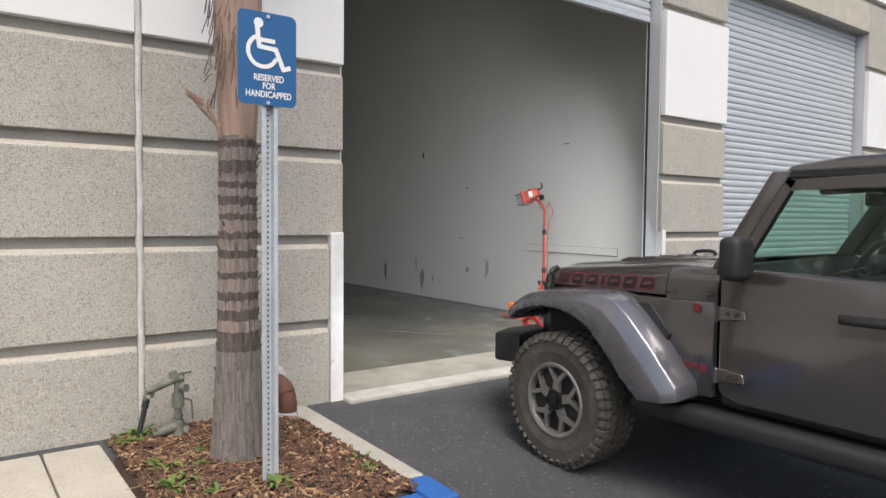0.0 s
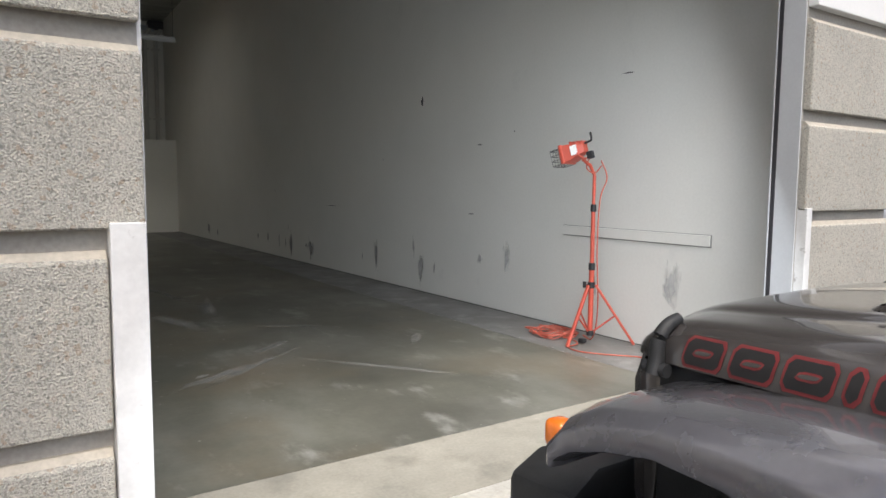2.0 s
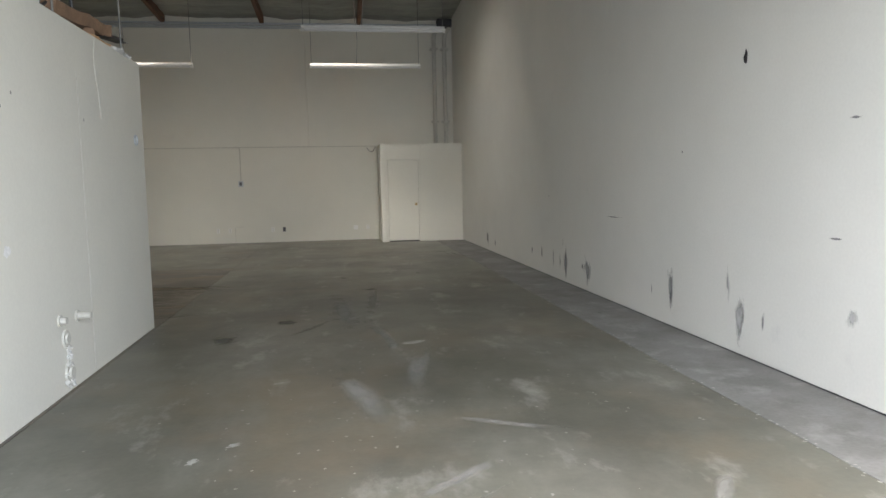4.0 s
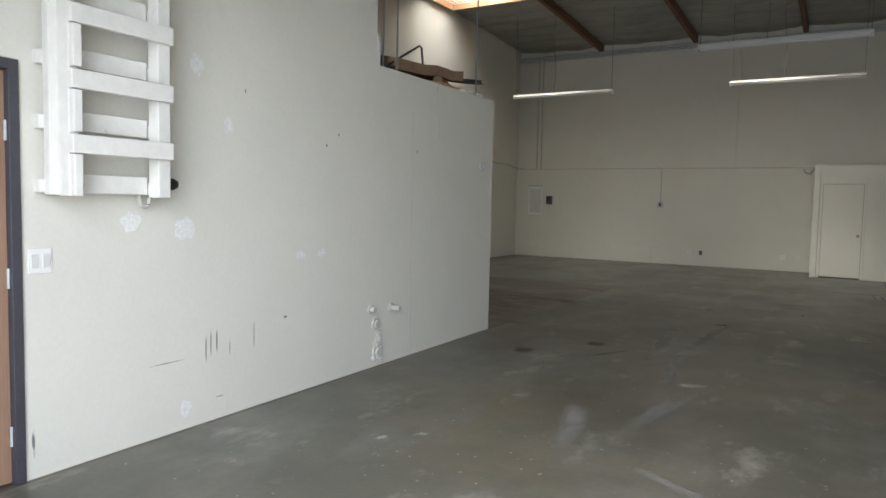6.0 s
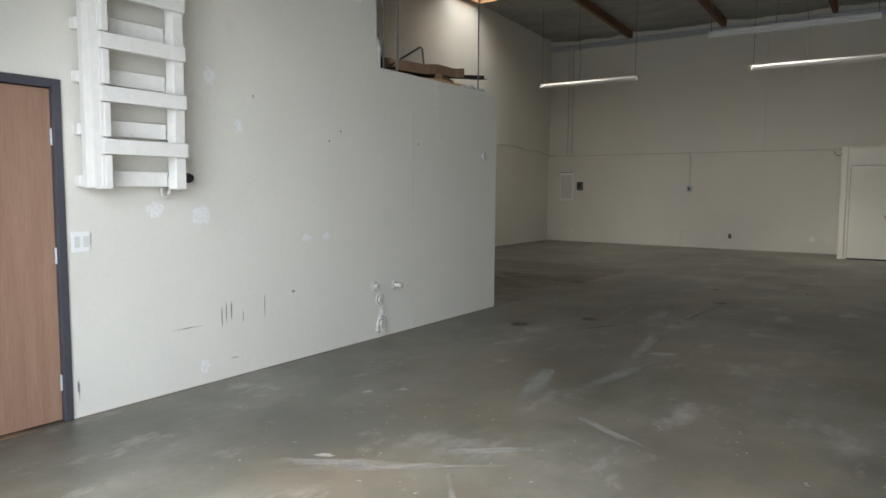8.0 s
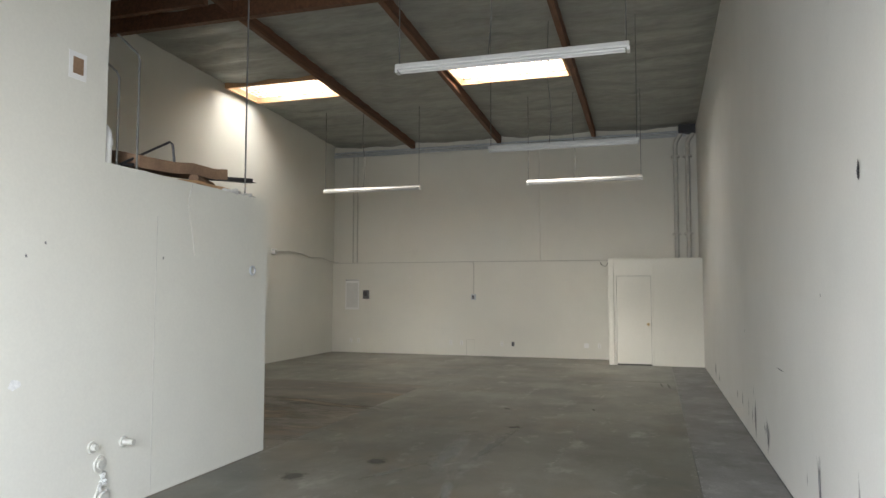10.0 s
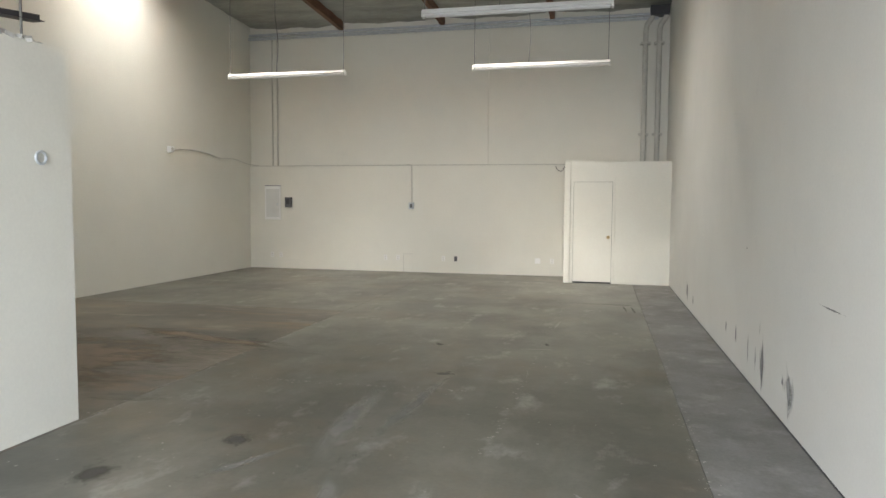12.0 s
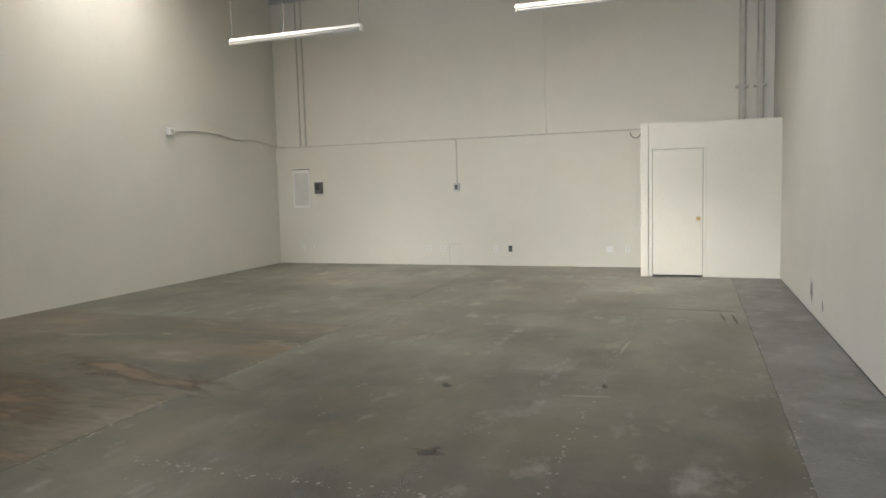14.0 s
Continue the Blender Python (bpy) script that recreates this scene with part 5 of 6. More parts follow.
def rim_meshes():
    bm = B()
    cyl(bm, (-0.02, 0, 0), (-0.085, 0, 0), 0.205, 0.205, n=40)
    dark = bm
    bm = B()
    N = 48
    pr = [(0.232, -0.118), (0.232, -0.128), (0.222, -0.134), (0.205, -0.128), (0.198, -0.09), (0.205, -0.085)]
    ring = [[bm.verts.new((x, r * math.cos(2 * math.pi * k / N), r * math.sin(2 * math.pi * k / N))) for r, x in pr] for k in range(N)]
    for k in range(N):
        for j in range(len(pr)):
            bm.faces.new((ring[k][j], ring[k][(j + 1) % len(pr)], ring[(k + 1) % N][(j + 1) % len(pr)], ring[(k + 1) % N][j]))
    bmesh.ops.recalc_face_normals(bm, faces=bm.faces)
    for k in range(5):
        a = 2 * math.pi * k / 5 + 0.08
        m = Matrix.Rotation(a, 4, "X")
        lo = prism(bm, [(-0.030, 0.045), (0.030, 0.045), (0.024, 0.118), (0.084, 0.190), (0.066, 0.203), (0.0, 0.134), (-0.066, 0.203), (-0.084, 0.190), (-0.024, 0.118)], 0, -0.118, -0.09)
        bmesh.ops.transform(bm, matrix=m, verts=lo)
    spokes = bm
    bm = B()
    cyl(bm, (-0.09, 0, 0), (-0.125, 0, 0), 0.062, n=24)
    cyl(bm, (-0.12, 0, 0), (-0.137, 0, 0), 0.034, n=20)
    for k in range(5):
        a = 2 * math.pi * k / 5
        cyl(bm, (-0.11, 0.06 * math.cos(a), 0.06 * math.sin(a)), (-0.142, 0.06 * math.cos(a), 0.06 * math.sin(a)), 0.012, n=6)
    return dark, spokes, bm


ds = rim_meshes()
wheel_data = []
for nm, b_, mt in (("barrel", ds[0], M_RIMD), ("rim", ds[1], M_RIM), ("hub", ds[2], M_RIMD)):
    me = bpy.data.meshes.new(nm)
    b_.to_mesh(me)
    b_.free()
    me.materials.append(mt)
    wheel_data.append((nm, me))
for sx, y in ((-1, 0.0), (1, 0.0), (-1, -3.0), (1, -3.0)):
    w = new("wheel", tyre_me)
    w.parent = car
    w.matrix_basis = pose(sx * 0.792, y, 0.412, 0, 0, 0 if sx < 0 else 180)
    tagged(w, "dusty all-terrain wheel with alloy rim")
    tr = new("tread", tread_me)
    tr.parent = w
    tagged(tr, "chunky rubber tread blocks", "", "", "stuff")
    for nm, me in wheel_data:
        o = new(nm, me)
        o.parent = w

# ---- inside: strip lights ----
def strip_light():
    s = thing("strip_light", "unlit white twin-tube strip light hanging on wires", "strip light", (0, 0, 4.02), group="hanging strip lights")
    bm = B()
    prism(bm, [(-0.055, 0.0), (-0.062, 0.012), (-0.045, 0.062), (0.045, 0.062), (0.062, 0.012), (0.055, 0.0)], 0, -1.20, 1.20)
    bevel(bm, 0.004, 1)
    part("housing", bm, M_ENAMEL, s)
    for y in (-0.032, 0.032):
        bm = B()
        cyl(bm, (-1.16, y, -0.014), (1.16, y, -0.014), 0.016, n=12)
        part("tube", bm, M_TUBE, s, "unlit fluorescent tube", True)
    for x in (-1.19, 1.19):
        bm = B()
        box(bm, (x - 0.015, -0.05, -0.032), (x + 0.015, 0.05, 0.01))
        part("lamp_holder", bm, M_ENAMEL, s)
    return s


proto = strip_light()
spots = [(-2.44, 7.55), (-2.44, 11.85), (-2.44, 15.42), (-7.28, 15.42)]
lights = [proto] + [copy_thing(proto, pose(x, y, 4.02)) for x, y in spots[1:]]
proto.location = (spots[0][0], spots[0][1], 4.02)
for s, (x, y) in zip(lights, spots):
    for dx in (-1.17, 1.17):
        bm = B()
        cyl(bm, (dx, 0, 0.06), (dx, 0, roof_z(y) - 4.02 + 0.03), 0.006, n=6)
        part("hanger_wire", bm, M_WIRE, s)
    bm = B()
    tube(bm, curve_pts([(-0.2, 0, 0.06), (-0.17, 0.02, 0.6), (-0.22, 0, 1.2), (-0.2, 0, roof_z(y) - 4.02)], 5), 0.006, 5)
    part("power_cord", bm, M_WIRE, s)

# ---- inside: pipes and conduits ----
def pipe(name, label, pts, r, material, n=12, category="pipe", group="", smooth_n=0):
    bm = B()
    tube(bm, curve_pts(pts, smooth_n) if smooth_n else pts, r, n)
    return tagged(part(name, bm, material, smooth=True), label, category, group)


for x in (-0.50, -0.22):
    pipe("roof_drain_pipe", "grey painted pipe running down the back wall", [(x, BACK - 0.05, 2.40), (x, BACK - 0.05, 5.25), (x + 0.02, BACK - 0.06, 5.38), (x + 0.12, BACK - 0.08, 5.52), (x + 0.14, BACK - 0.08, 5.72)], 0.055, M_PIPE, 14, group="pipes on the back wall")
    for z in (3.1, 5.0):
        bm = B()
        box(bm, (x - 0.10, BACK - 0.11, z - 0.02), (x + 0.10, BACK + 0.058, z + 0.02))
        tagged(part("pipe_clamp", bm, M_PIPE), "grey pipe clamp on the back wall", "pipe clamp", "pipe clamps")
for k, (z, r) in enumerate(((5.60, 0.03), (5.53, 0.022), (5.48, 0.018))):
    pipe("conduit_run", "grey conduit running along the top of the back wall", [(LEFT + 0.02, BACK + 0.01 - 0.03 * k, z), (-0.25, BACK + 0.01 - 0.03 * k, z + 0.02)], r, M_GALV, 8, "conduit", "conduits on the back wall")
bm = B()
box(bm, (-0.42, BACK - 0.2, 5.55), (-0.03, BACK + 0.058, 5.75))
bevel(bm, 0.012)
tagged(part("junction_trough", bm, M_DARK), "dark metal junction box under the roof", "junction box")
for x in (-9.13, -9.0):
    pipe("conduit", "painted conduit running up the back wall", [(x, BACK + 0.03, 2.46), (x, BACK + 0.03, 5.6)], 0.018, M_PIPE, 8, "conduit", "conduits on the back wall")
pipe("conduit", "painted conduit running up the back wall", [(-3.86, BACK + 0.046, 2.46), (-3.86, BACK + 0.046, 5.6)], 0.014, M_WALL, 8, "conduit", "conduits on the back wall")
pipe("ledge_conduit", "thin cable lying along the wall ledge", [(-9.7, BACK + 0.02, 2.475), (-7.5, BACK + 0.02, 2.475), (-5.7, BACK + 0.015, 2.478), (-2.1, BACK + 0.02, 2.476)], 0.012, M_PIPE, 6, "cable")
pipe("drop_conduit", "conduit dropping to a switch box", [(-5.75, BACK + 0.01, 2.485), (-5.66, BACK - 0.01, 2.47), (-5.62, BACK - 0.012, 2.38), (-5.62, BACK - 0.012, 1.6)], 0.013, M_PIPE, 8, "conduit", smooth_n=5)
pipe("loose_wire", "loose wire hanging from the ledge", [(-2.35, BACK + 0.02, 2.47), (-2.3, BACK - 0.02, 2.36), (-2.2, BACK - 0.02, 2.33), (-2.12, BACK - 0.02, 2.45)], 0.007, M_DARK, 6, "wire", smooth_n=6)
pipe("wall_cable", "painted cable sagging along the side wall", [(LEFT + 0.012, 15.3, 2.63), (LEFT + 0.012, 15.9, 2.68), (LEFT + 0.012, 16.6, 2.65), (LEFT + 0.012, 17.1, 2.58), (LEFT + 0.012, 17.7, 2.60), (LEFT + 0.012, 18.3, 2.52), (-9.5, BACK + 0.03, 2.48)], 0.016, M_PIPE, 6, "cable", smooth_n=6)


def plate(name, label, category, x, y, z, w, h, d, material, facing="s", inner=None, group=""):
    """A flat box on a wall, with a smaller raised piece on it."""
    m = {"s": pose(x, y, z), "e": pose(x, y, z, 0, 0, 90), "w": pose(x, y, z, 0, 0, -90)}[facing]
    t = thing(name, label, category, group=group)
    t.matrix_basis = m
    bm = B()
    box(bm, (-w / 2, -d, -h / 2), (w / 2, 0, h / 2))
    bevel(bm, min(0.006, d * 0.3))
    part("cover", bm, material, t)
    for k, (a, b, cw, ch, mt) in enumerate(inner or ()):
        bm = B()
        box(bm, (a - cw / 2, -d - 0.006, b - ch / 2), (a + cw / 2, -d + 0.001, b + ch / 2))
        part("insert", bm, mt, t)
    return t


plate("breaker_panel", "white electrical breaker panel door set in the wall", "breaker panel", -9.12, BACK, 1.60, 0.42, 0.84, 0.02, M_PLATE, inner=[(0.0, -0.02, 0.34, 0.68, M_ENAMEL), (0.12, -0.05, 0.03, 0.05, M_GALV), (0, 0.40, 0.40, 0.015, M_DARK)])
plate("disconnect_switch", "dark grey electrical disconnect box", "switch box", -8.69, BACK, 1.60, 0.15, 0.24, 0.10, M_BOX, inner=[(0.0, 0.02, 0.09, 0.13, M_DARK)])
plate("switch_box", "grey electrical box below a conduit", "switch box", -5.62, BACK, 1.54, 0.12, 0.15, 0.07, M_GALV, inner=[(0.0, 0, 0.06, 0.09, M_BOX)])
for x, dark in ((-9.15, 0), (-8.92, 0), (-6.25, 0), (-5.95, 0), (-4.86, 0), (-4.57, 1), (-2.70, 2), (-2.38, 0)):
    w = 0.12 if dark == 2 else 0.075
    plate("wall_outlet", "dark open electrical outlet" if dark == 1 else "white electrical outlet cover near the floor", "outlet", x, BACK, 0.33, w, 0.115, 0.008, M_BOX if dark == 1 else M_PLATE, inner=() if dark == 2 else [(0, 0.025, 0.03, 0.03, M_DARK if dark == 1 else M_PIPE), (0, -0.025, 0.03, 0.03, M_DARK if dark == 1 else M_PIPE)], group="outlets on the back wall")
bm = B()
for a, b in (((-5.82, 0.0), (-5.815, 0.42)), ((-5.60, 0.0), (-5.605, 0.42)), ((-5.82, 0.415), (-5.60, 0.42))):
    box(bm, (a[0], BACK - 0.004, a[1]), (b[0] + 0.006, BACK + 0.001, b[1] + 0.006))
tagged(part("access_hatch", bm, M_PIPE), "outline of a painted-over access hatch", "hatch")
plate("wall_socket", "small white box on the side wall", "box", LEFT, 15.25, 2.63, 0.13, 0.13, 0.08, M_PLATE, "e", [(0, 0, 0.07, 0.07, M_PIPE)])
plate("light_switch", "white double rocker light switch by the door", "light switch", PART_X, 2.10, 1.13, 0.12, 0.13, 0.008, M_PLATE, "e", [(-0.028, 0, 0.034, 0.07, M_ENAMEL), (0.028, 0, 0.034, 0.07, M_ENAMEL)])
plate("wall_sticker", "faded square sticker high on the wall", "sticker", PART_X, 4.72, 3.30, 0.16, 0.2, 0.004, M_PLATE, "e", [(0, 0, 0.09, 0.12, M_CARD)])

# ---- inside: ladder frame on the partition ----
lad = thing("wooden_ladder_rack", "white painted timber ladder rack hung on the wall", "rack", (PART_X, 2.405, 1.465))
for y0, y1, seg in ((-0.255, -0.20, 0), (0.265, 0.345, 0)):
    slab("post", (0.10, y0, 0.0), (0.19, y1, 1.75), M_LUMBER, lad, w=0.005)
slab("back_post", (0.045, -0.30, 0.005), (0.098, -0.22, 1.75), M_LUMBER, lad, w=0.005)
for k in range(6):
    z = 0.215 + k * 0.322
    slab("front_rung", (0.192, -0.26, z), (0.232, 0.338, z + 0.095), M_LUMBER, lad, w=0.005)
    slab("back_rung", (0.06, -0.20, z - 0.20), (0.098, 0.26, z - 0.10), M_LUMBER, lad, w=0.005)
    slab("spacer", (0.192, -0.25, z - 0.215), (0.23, -0.205, z - 0.006), M_LUMBER, lad, w=0.005)
    slab("bracket", (0.0, -0.325, z - 0.20), (0.05, -0.29, z - 0.13), M_LUMBER, lad, w=0.004)
    slab("bracket", (0.0, 0.27, z - 0.20), (0.10, 0.33, z - 0.13), M_LUMBER, lad, w=0.004)
bm = B()
cyl(bm, (0.10, 0.36, 0.08), (0.10, 0.43, 0.08), 0.035, n=10), cyl(bm, (0.10, 0.43, 0.08), (0.10, 0.45, 0.08), 0.026, n=10)
part("knob", bm, M_BLACK, lad, "black plastic knob")
bm = B()
tube(bm, curve_pts([(0.05, 0.24, 0.03), (0.05, 0.25, -0.04), (0.05, 0.29, -0.05), (0.05, 0.31, 0.0)], 5), 0.012, 8)
part("hook", bm, M_PIPE, lad)

# ---- inside: things on the loft ----
def sheet(name, label, pts, th, material, category):
    """A warped sheet: a grid over four corners with a ragged rim."""
    bm = B()
    a, b, c, d = [Vector(p) for p in pts]
    n = 14
    top = []
    for i in range(n + 1):
        row = []
        for j in range(n + 1):
            u, v = i / n, j / n
            p = (a * (1 - u) + b * u) * (1 - v) + (d * (1 - u) + c * u) * v
            e = 0.03 if i in (0, n) or j in (0, n) else 0.0
            p = p + Vector((noise.noise(p * 9) * e, noise.noise(p * 11) * e, 0.03 * noise.noise(p * 3)))
            row.append(bm.verts.new(p))
        top.append(row)
    fs = [bm.faces.new((top[i][j], top[i + 1][j], top[i + 1][j + 1], top[i][j + 1])) for i in range(n) for j in range(n)]
    bmesh.ops.recalc_face_normals(bm, faces=fs)
    bmesh.ops.solidify(bm, geom=fs, thickness=th)
    return tagged(part(name, bm, material, smooth=True), label, category)


LZ = PART_TOP
sheet("cardboard_sheet", "torn brown cardboard sheet lying on the loft edge", [(-5.07, 5.40, LZ + 0.13), (-5.07, 6.62, LZ + 0.21), (-5.75, 6.7, LZ + 0.30), (-5.75, 5.5, LZ + 0.24)], 0.10, M_CARD, "cardboard")
sheet("timber_board", "rough pale board lying under the cardboard", [(-5.06, 5.9, LZ + 0.025), (-5.06, 6.85, LZ + 0.03), (-5.4, 6.9, LZ + 0.03), (-5.4, 5.9, LZ + 0.03)], 0.025, M_CURB, "board")
bm = B()
cyl(bm, (-5.10, 6.15, LZ + 0.06), (-5.25, 6.62, LZ + 0.06), 0.045, n=16)
tagged(part("cardboard_tube", bm, M_CARD, smooth=True), "brown cardboard tube on the loft edge", "tube")
bm = B()
prism(bm, [(6.5, LZ + 0.10), (7.16, LZ + 0.17), (7.16, LZ + 0.22), (6.5, LZ + 0.14)], 0, -5.18, -5.12)
prism(bm, [(6.5, LZ + 0.10), (7.16, LZ + 0.17), (7.16, LZ + 0.176), (6.5, LZ + 0.106)], 0, -5.119, -5.08)
tagged(part("angle_iron", bm, M_DARK), "black steel angle lying on the loft edge", "steel angle")
pipe("bent_rod", "bent black steel rod on the loft", [(-5.14, 5.25, LZ + 0.02), (-5.14, 5.86, LZ + 0.34), (-5.14, 5.90, LZ + 0.33), (-5.14, 5.94, LZ + 0.12)], 0.011, M_DARK, 6, "rod")
pipe("bent_rod", "bent black steel rod on the loft", [(-5.13, 5.28, LZ + 0.03), (-5.15, 5.9, LZ + 0.16)], 0.013, M_DARK, 6, "rod")
for y, x in ((5.20, -5.10), (5.42, -5.10)):
    pipe("bent_conduit", "bare bent metal conduit standing on the loft", [(x, y, LZ - 0.03), (x, y, LZ + 0.72 + (y - 5.2)), (x, y - 0.03, LZ + 0.76 + (y - 5.2)), (x, y - 0.25, LZ + 0.84 + (y - 5.2))], 0.009, M_WIRE, 8, "conduit", "bent conduits on the loft")
pipe("plastic_pipe", "white plastic pipe elbow on the loft", [(-5.10, 5.09, LZ - 0.03), (-5.10, 5.09, LZ + 0.20), (-5.11, 5.08, LZ + 0.27), (-5.15, 5.04, LZ + 0.31)], 0.04, M_PLATE, 12, smooth_n=4)
bm = B()
cyl(bm, (-5.10, 5.09, LZ + 0.15), (-5.10, 5.09, LZ + 0.20), 0.048, n=14)
tagged(part("pipe_collar", bm, M_PLATE, smooth=True), "white collar on the plastic pipe", "pipe collar")
rod = thing("hanger_rod", "thin steel rod from the roof to the stub wall", "rod", (-5.09, 6.97, LZ - 0.005))
bm = B()
cyl(bm, (0, 0, 0), (0, 0, roof_z(6.97) - LZ), 0.009, n=8)
part("shaft", bm, M_WIRE, rod, smooth=True)
slab("foot_plate", (-0.03, -0.07, 0), (0.03, 0.05, 0.02), M_DARK, rod)
bm = B()
for k in range(26):
    m = pose(-5.06 + rnd.uniform(-0.05, 0.035), rnd.uniform(6.55, 7.12), LZ + 0.008, rnd.uniform(-30, 30), rnd.uniform(-30, 30), rnd.uniform(0, 360))
    s = rnd.uniform(0.012, 0.04)
    box(bm, (-s, -s * 0.7, -0.012), (s, s * 0.7, 0.012), m)
tagged(part("plaster_rubble", bm, M_CAULK), "broken plaster crumbs along the wall top", "rubble", "", "stuff")

# ---- inside: partition details ----
plug = thing("capped_pipes", "capped plumbing stubs in broken plaster at the wall foot", "pipe stubs", (PART_X, 5.05, 0))
for y, z, r, l in ((-0.08, 0.52, 0.028, 0.05), (0.235, 0.50, 0.028, 0.10), (0.0, 0.38, 0.04, 0.025), (0.03, 0.13, 0.05, 0.03)):
    bm = B()
    cyl(bm, (-0.01, y, z), (l, y, z), r, r * 0.85, n=14)
    cyl(bm, (-0.01, y, z), (0.012, y, z), r * 1.7, r * 1.5, n=14)
    part("stub", bm, M_PIPE, plug, "", True)
bm = B()
for k in range(40):
    t = rnd.random()
    m = pose(rnd.uniform(0, 0.02), 0.02 + rnd.uniform(-0.09, 0.09) * (1.1 - t), 0.02 + t * 0.30, rnd.uniform(0, 90), rnd.uniform(0, 60), rnd.uniform(0, 90))
    s = rnd.uniform(0.006, 0.018)
    box(bm, (-s, -s, -s * 0.6), (s, s, s * 0.6), m)
part("broken_plaster", bm, M_CAULK, plug, "crumbled white plaster")
ringt = thing("cable_gland", "small round metal cable gland in the wall", "cable gland", (PART_X, 7.03, 1.885))
bm = B()
tube(bm, [(0.008, 0.042 * math.cos(k * math.pi / 10), 0.042 * math.sin(k * math.pi / 10)) for k in range(21)], 0.010, 8)
part("ring", bm, M_GALV, ringt, smooth=True)
bm = B()
cyl(bm, (-0.005, 0, 0), (0.004, 0, 0), 0.034, n=16)
part("hole", bm, M_PIPE, ringt)


FLAT = [0]


def stain(bm, vs):
    """Closes a stain's outline, and lays a map over it that is 0.5, 0.5 in its middle."""
    f = bm.faces.new(vs)
    uv = bm.loops.layers.uv.new("map")
    for k, lp in enumerate(f.loops):
        a = 2 * math.pi * k / len(vs)
        lp[uv].uv = (0.5 + 0.5 * math.cos(a), 0.5 + 0.5 * math.sin(a))


def mark(name, label, wall, u, z, w, h, material, category, jag=0.35, group=""):
    """A thin irregular stain or filler spot lying on a wall."""
    bm = B()
    n = 18
    vs = []
    for k in range(n):
        a = 2 * math.pi * k / n
        r = 1 + jag * noise.noise((math.cos(a) * 1.6 + u * 3, math.sin(a) * 1.6, z * 5))
        du, dz = w / 2 * r * math.cos(a), h / 2 * r * math.sin(a)
        p = {"e": (RIGHT - 0.003, u + du, z + dz), "p": (PART_X + 0.003, u + du, z + dz), "n": (u + du, BACK - 0.003, z + dz), "w": (LEFT + 0.003, u + du, z + dz)}[wall]
        vs.append(bm.verts.new(p))
    stain(bm, vs)
    FLAT[0] += 1
    bmesh.ops.translate(bm, vec=[c * 0.0004 * (FLAT[0] % 9) for c in {'e': (-1, 0, 0), 'p': (1, 0, 0), 'n': (0, -1, 0), 'w': (1, 0, 0)}[wall]], verts=bm.verts)
    return tagged(part(name, bm, material), label, category, group)


for y, z, w, h, m in ((14.28, 0.27, 0.22, 0.30, 1), (13.6, 0.2, 0.1, 0.16, 2), (10.88, 0.29, 0.06, 0.17, 1), (10.33, 0.31, 0.09, 0.20, 1), (9.74, 0.27, 0.05, 0.24, 2), (9.43, 0.27, 0.05, 0.20, 1), (9.15, 0.30, 0.15, 0.40, 1), (8.35, 0.28, 0.22, 0.36, 1), (8.52, 0.30, 0.06, 0.12, 1), (6.10, 0.32, 0.12, 0.32, 1), (5.12, 0.56, 0.07, 0.30, 2), (4.94, 0.27, 0.11, 0.36, 1), (4.65, 0.31, 0.05, 0.20, 1), (3.29, 0.58, 0.12, 0.34, 2), (6.5, 0.3, 0.03, 0.12, 2), (3.75, 0.52, 0.14, 0.12, 2), (2.05, 0.45, 0.05, 0.30, 2), (1.25, 0.55, 0.16, 0.40, 2)):
    mark("wall_scuff", "dark rubber scuff low on the wall" if m == 1 else "faint grey scuff on the wall", "e", y, z, w, h, M_SCUFF if m == 1 else M_SCUFF2, "scuff", 0.7, "scuffs on the side wall")
    if m == 1 and w > 0.1:
        mark("wall_scuff", "faint grey scuff on the wall", "e", y + w * 0.1, z + 0.02, w * 1.5, h * 1.25, M_SCUFF2, "scuff", 0.9, "scuffs on the side wall")
for y, z, w, h in ((4.93, 2.32, 0.045, 0.11), (3.9, 1.0, 0.12, 0.018), (7.49, 0.99, 0.5, 0.012), (3.77, 1.75, 0.10, 0.022), (3.2, 1.86, 0.03, 0.03), (9.94, 1.2, 0.05, 0.04), (5.9, 1.65, 0.03, 0.03), (1.75, 2.25, 0.14, 0.008), (9.3, 0.55, 0.02, 0.14)):
    mark("wall_chip", "small dark chip in the wall paint", "e", y, z, w, h, M_DARK if z > 2 else M_SCUFF, "chip", 0.5, "chips in the side wall")
for y, z, w, h in ((2.62, 1.33, 0.11, 0.13), (2.98, 1.28, 0.14, 0.17), (4.05, 1.05, 0.10, 0.07), (4.3, 1.06, 0.10, 0.07), (3.0, 0.06 + 0.08, 0.10, 0.10), (3.1, 2.3, 0.1, 0.14), (3.35, 1.95, 0.08, 0.1)):
    mark("filler_patch", "white filler patch on the partition wall", "p", y, z, w, h, M_PATCH, "patch", 0.6, "filler patches")
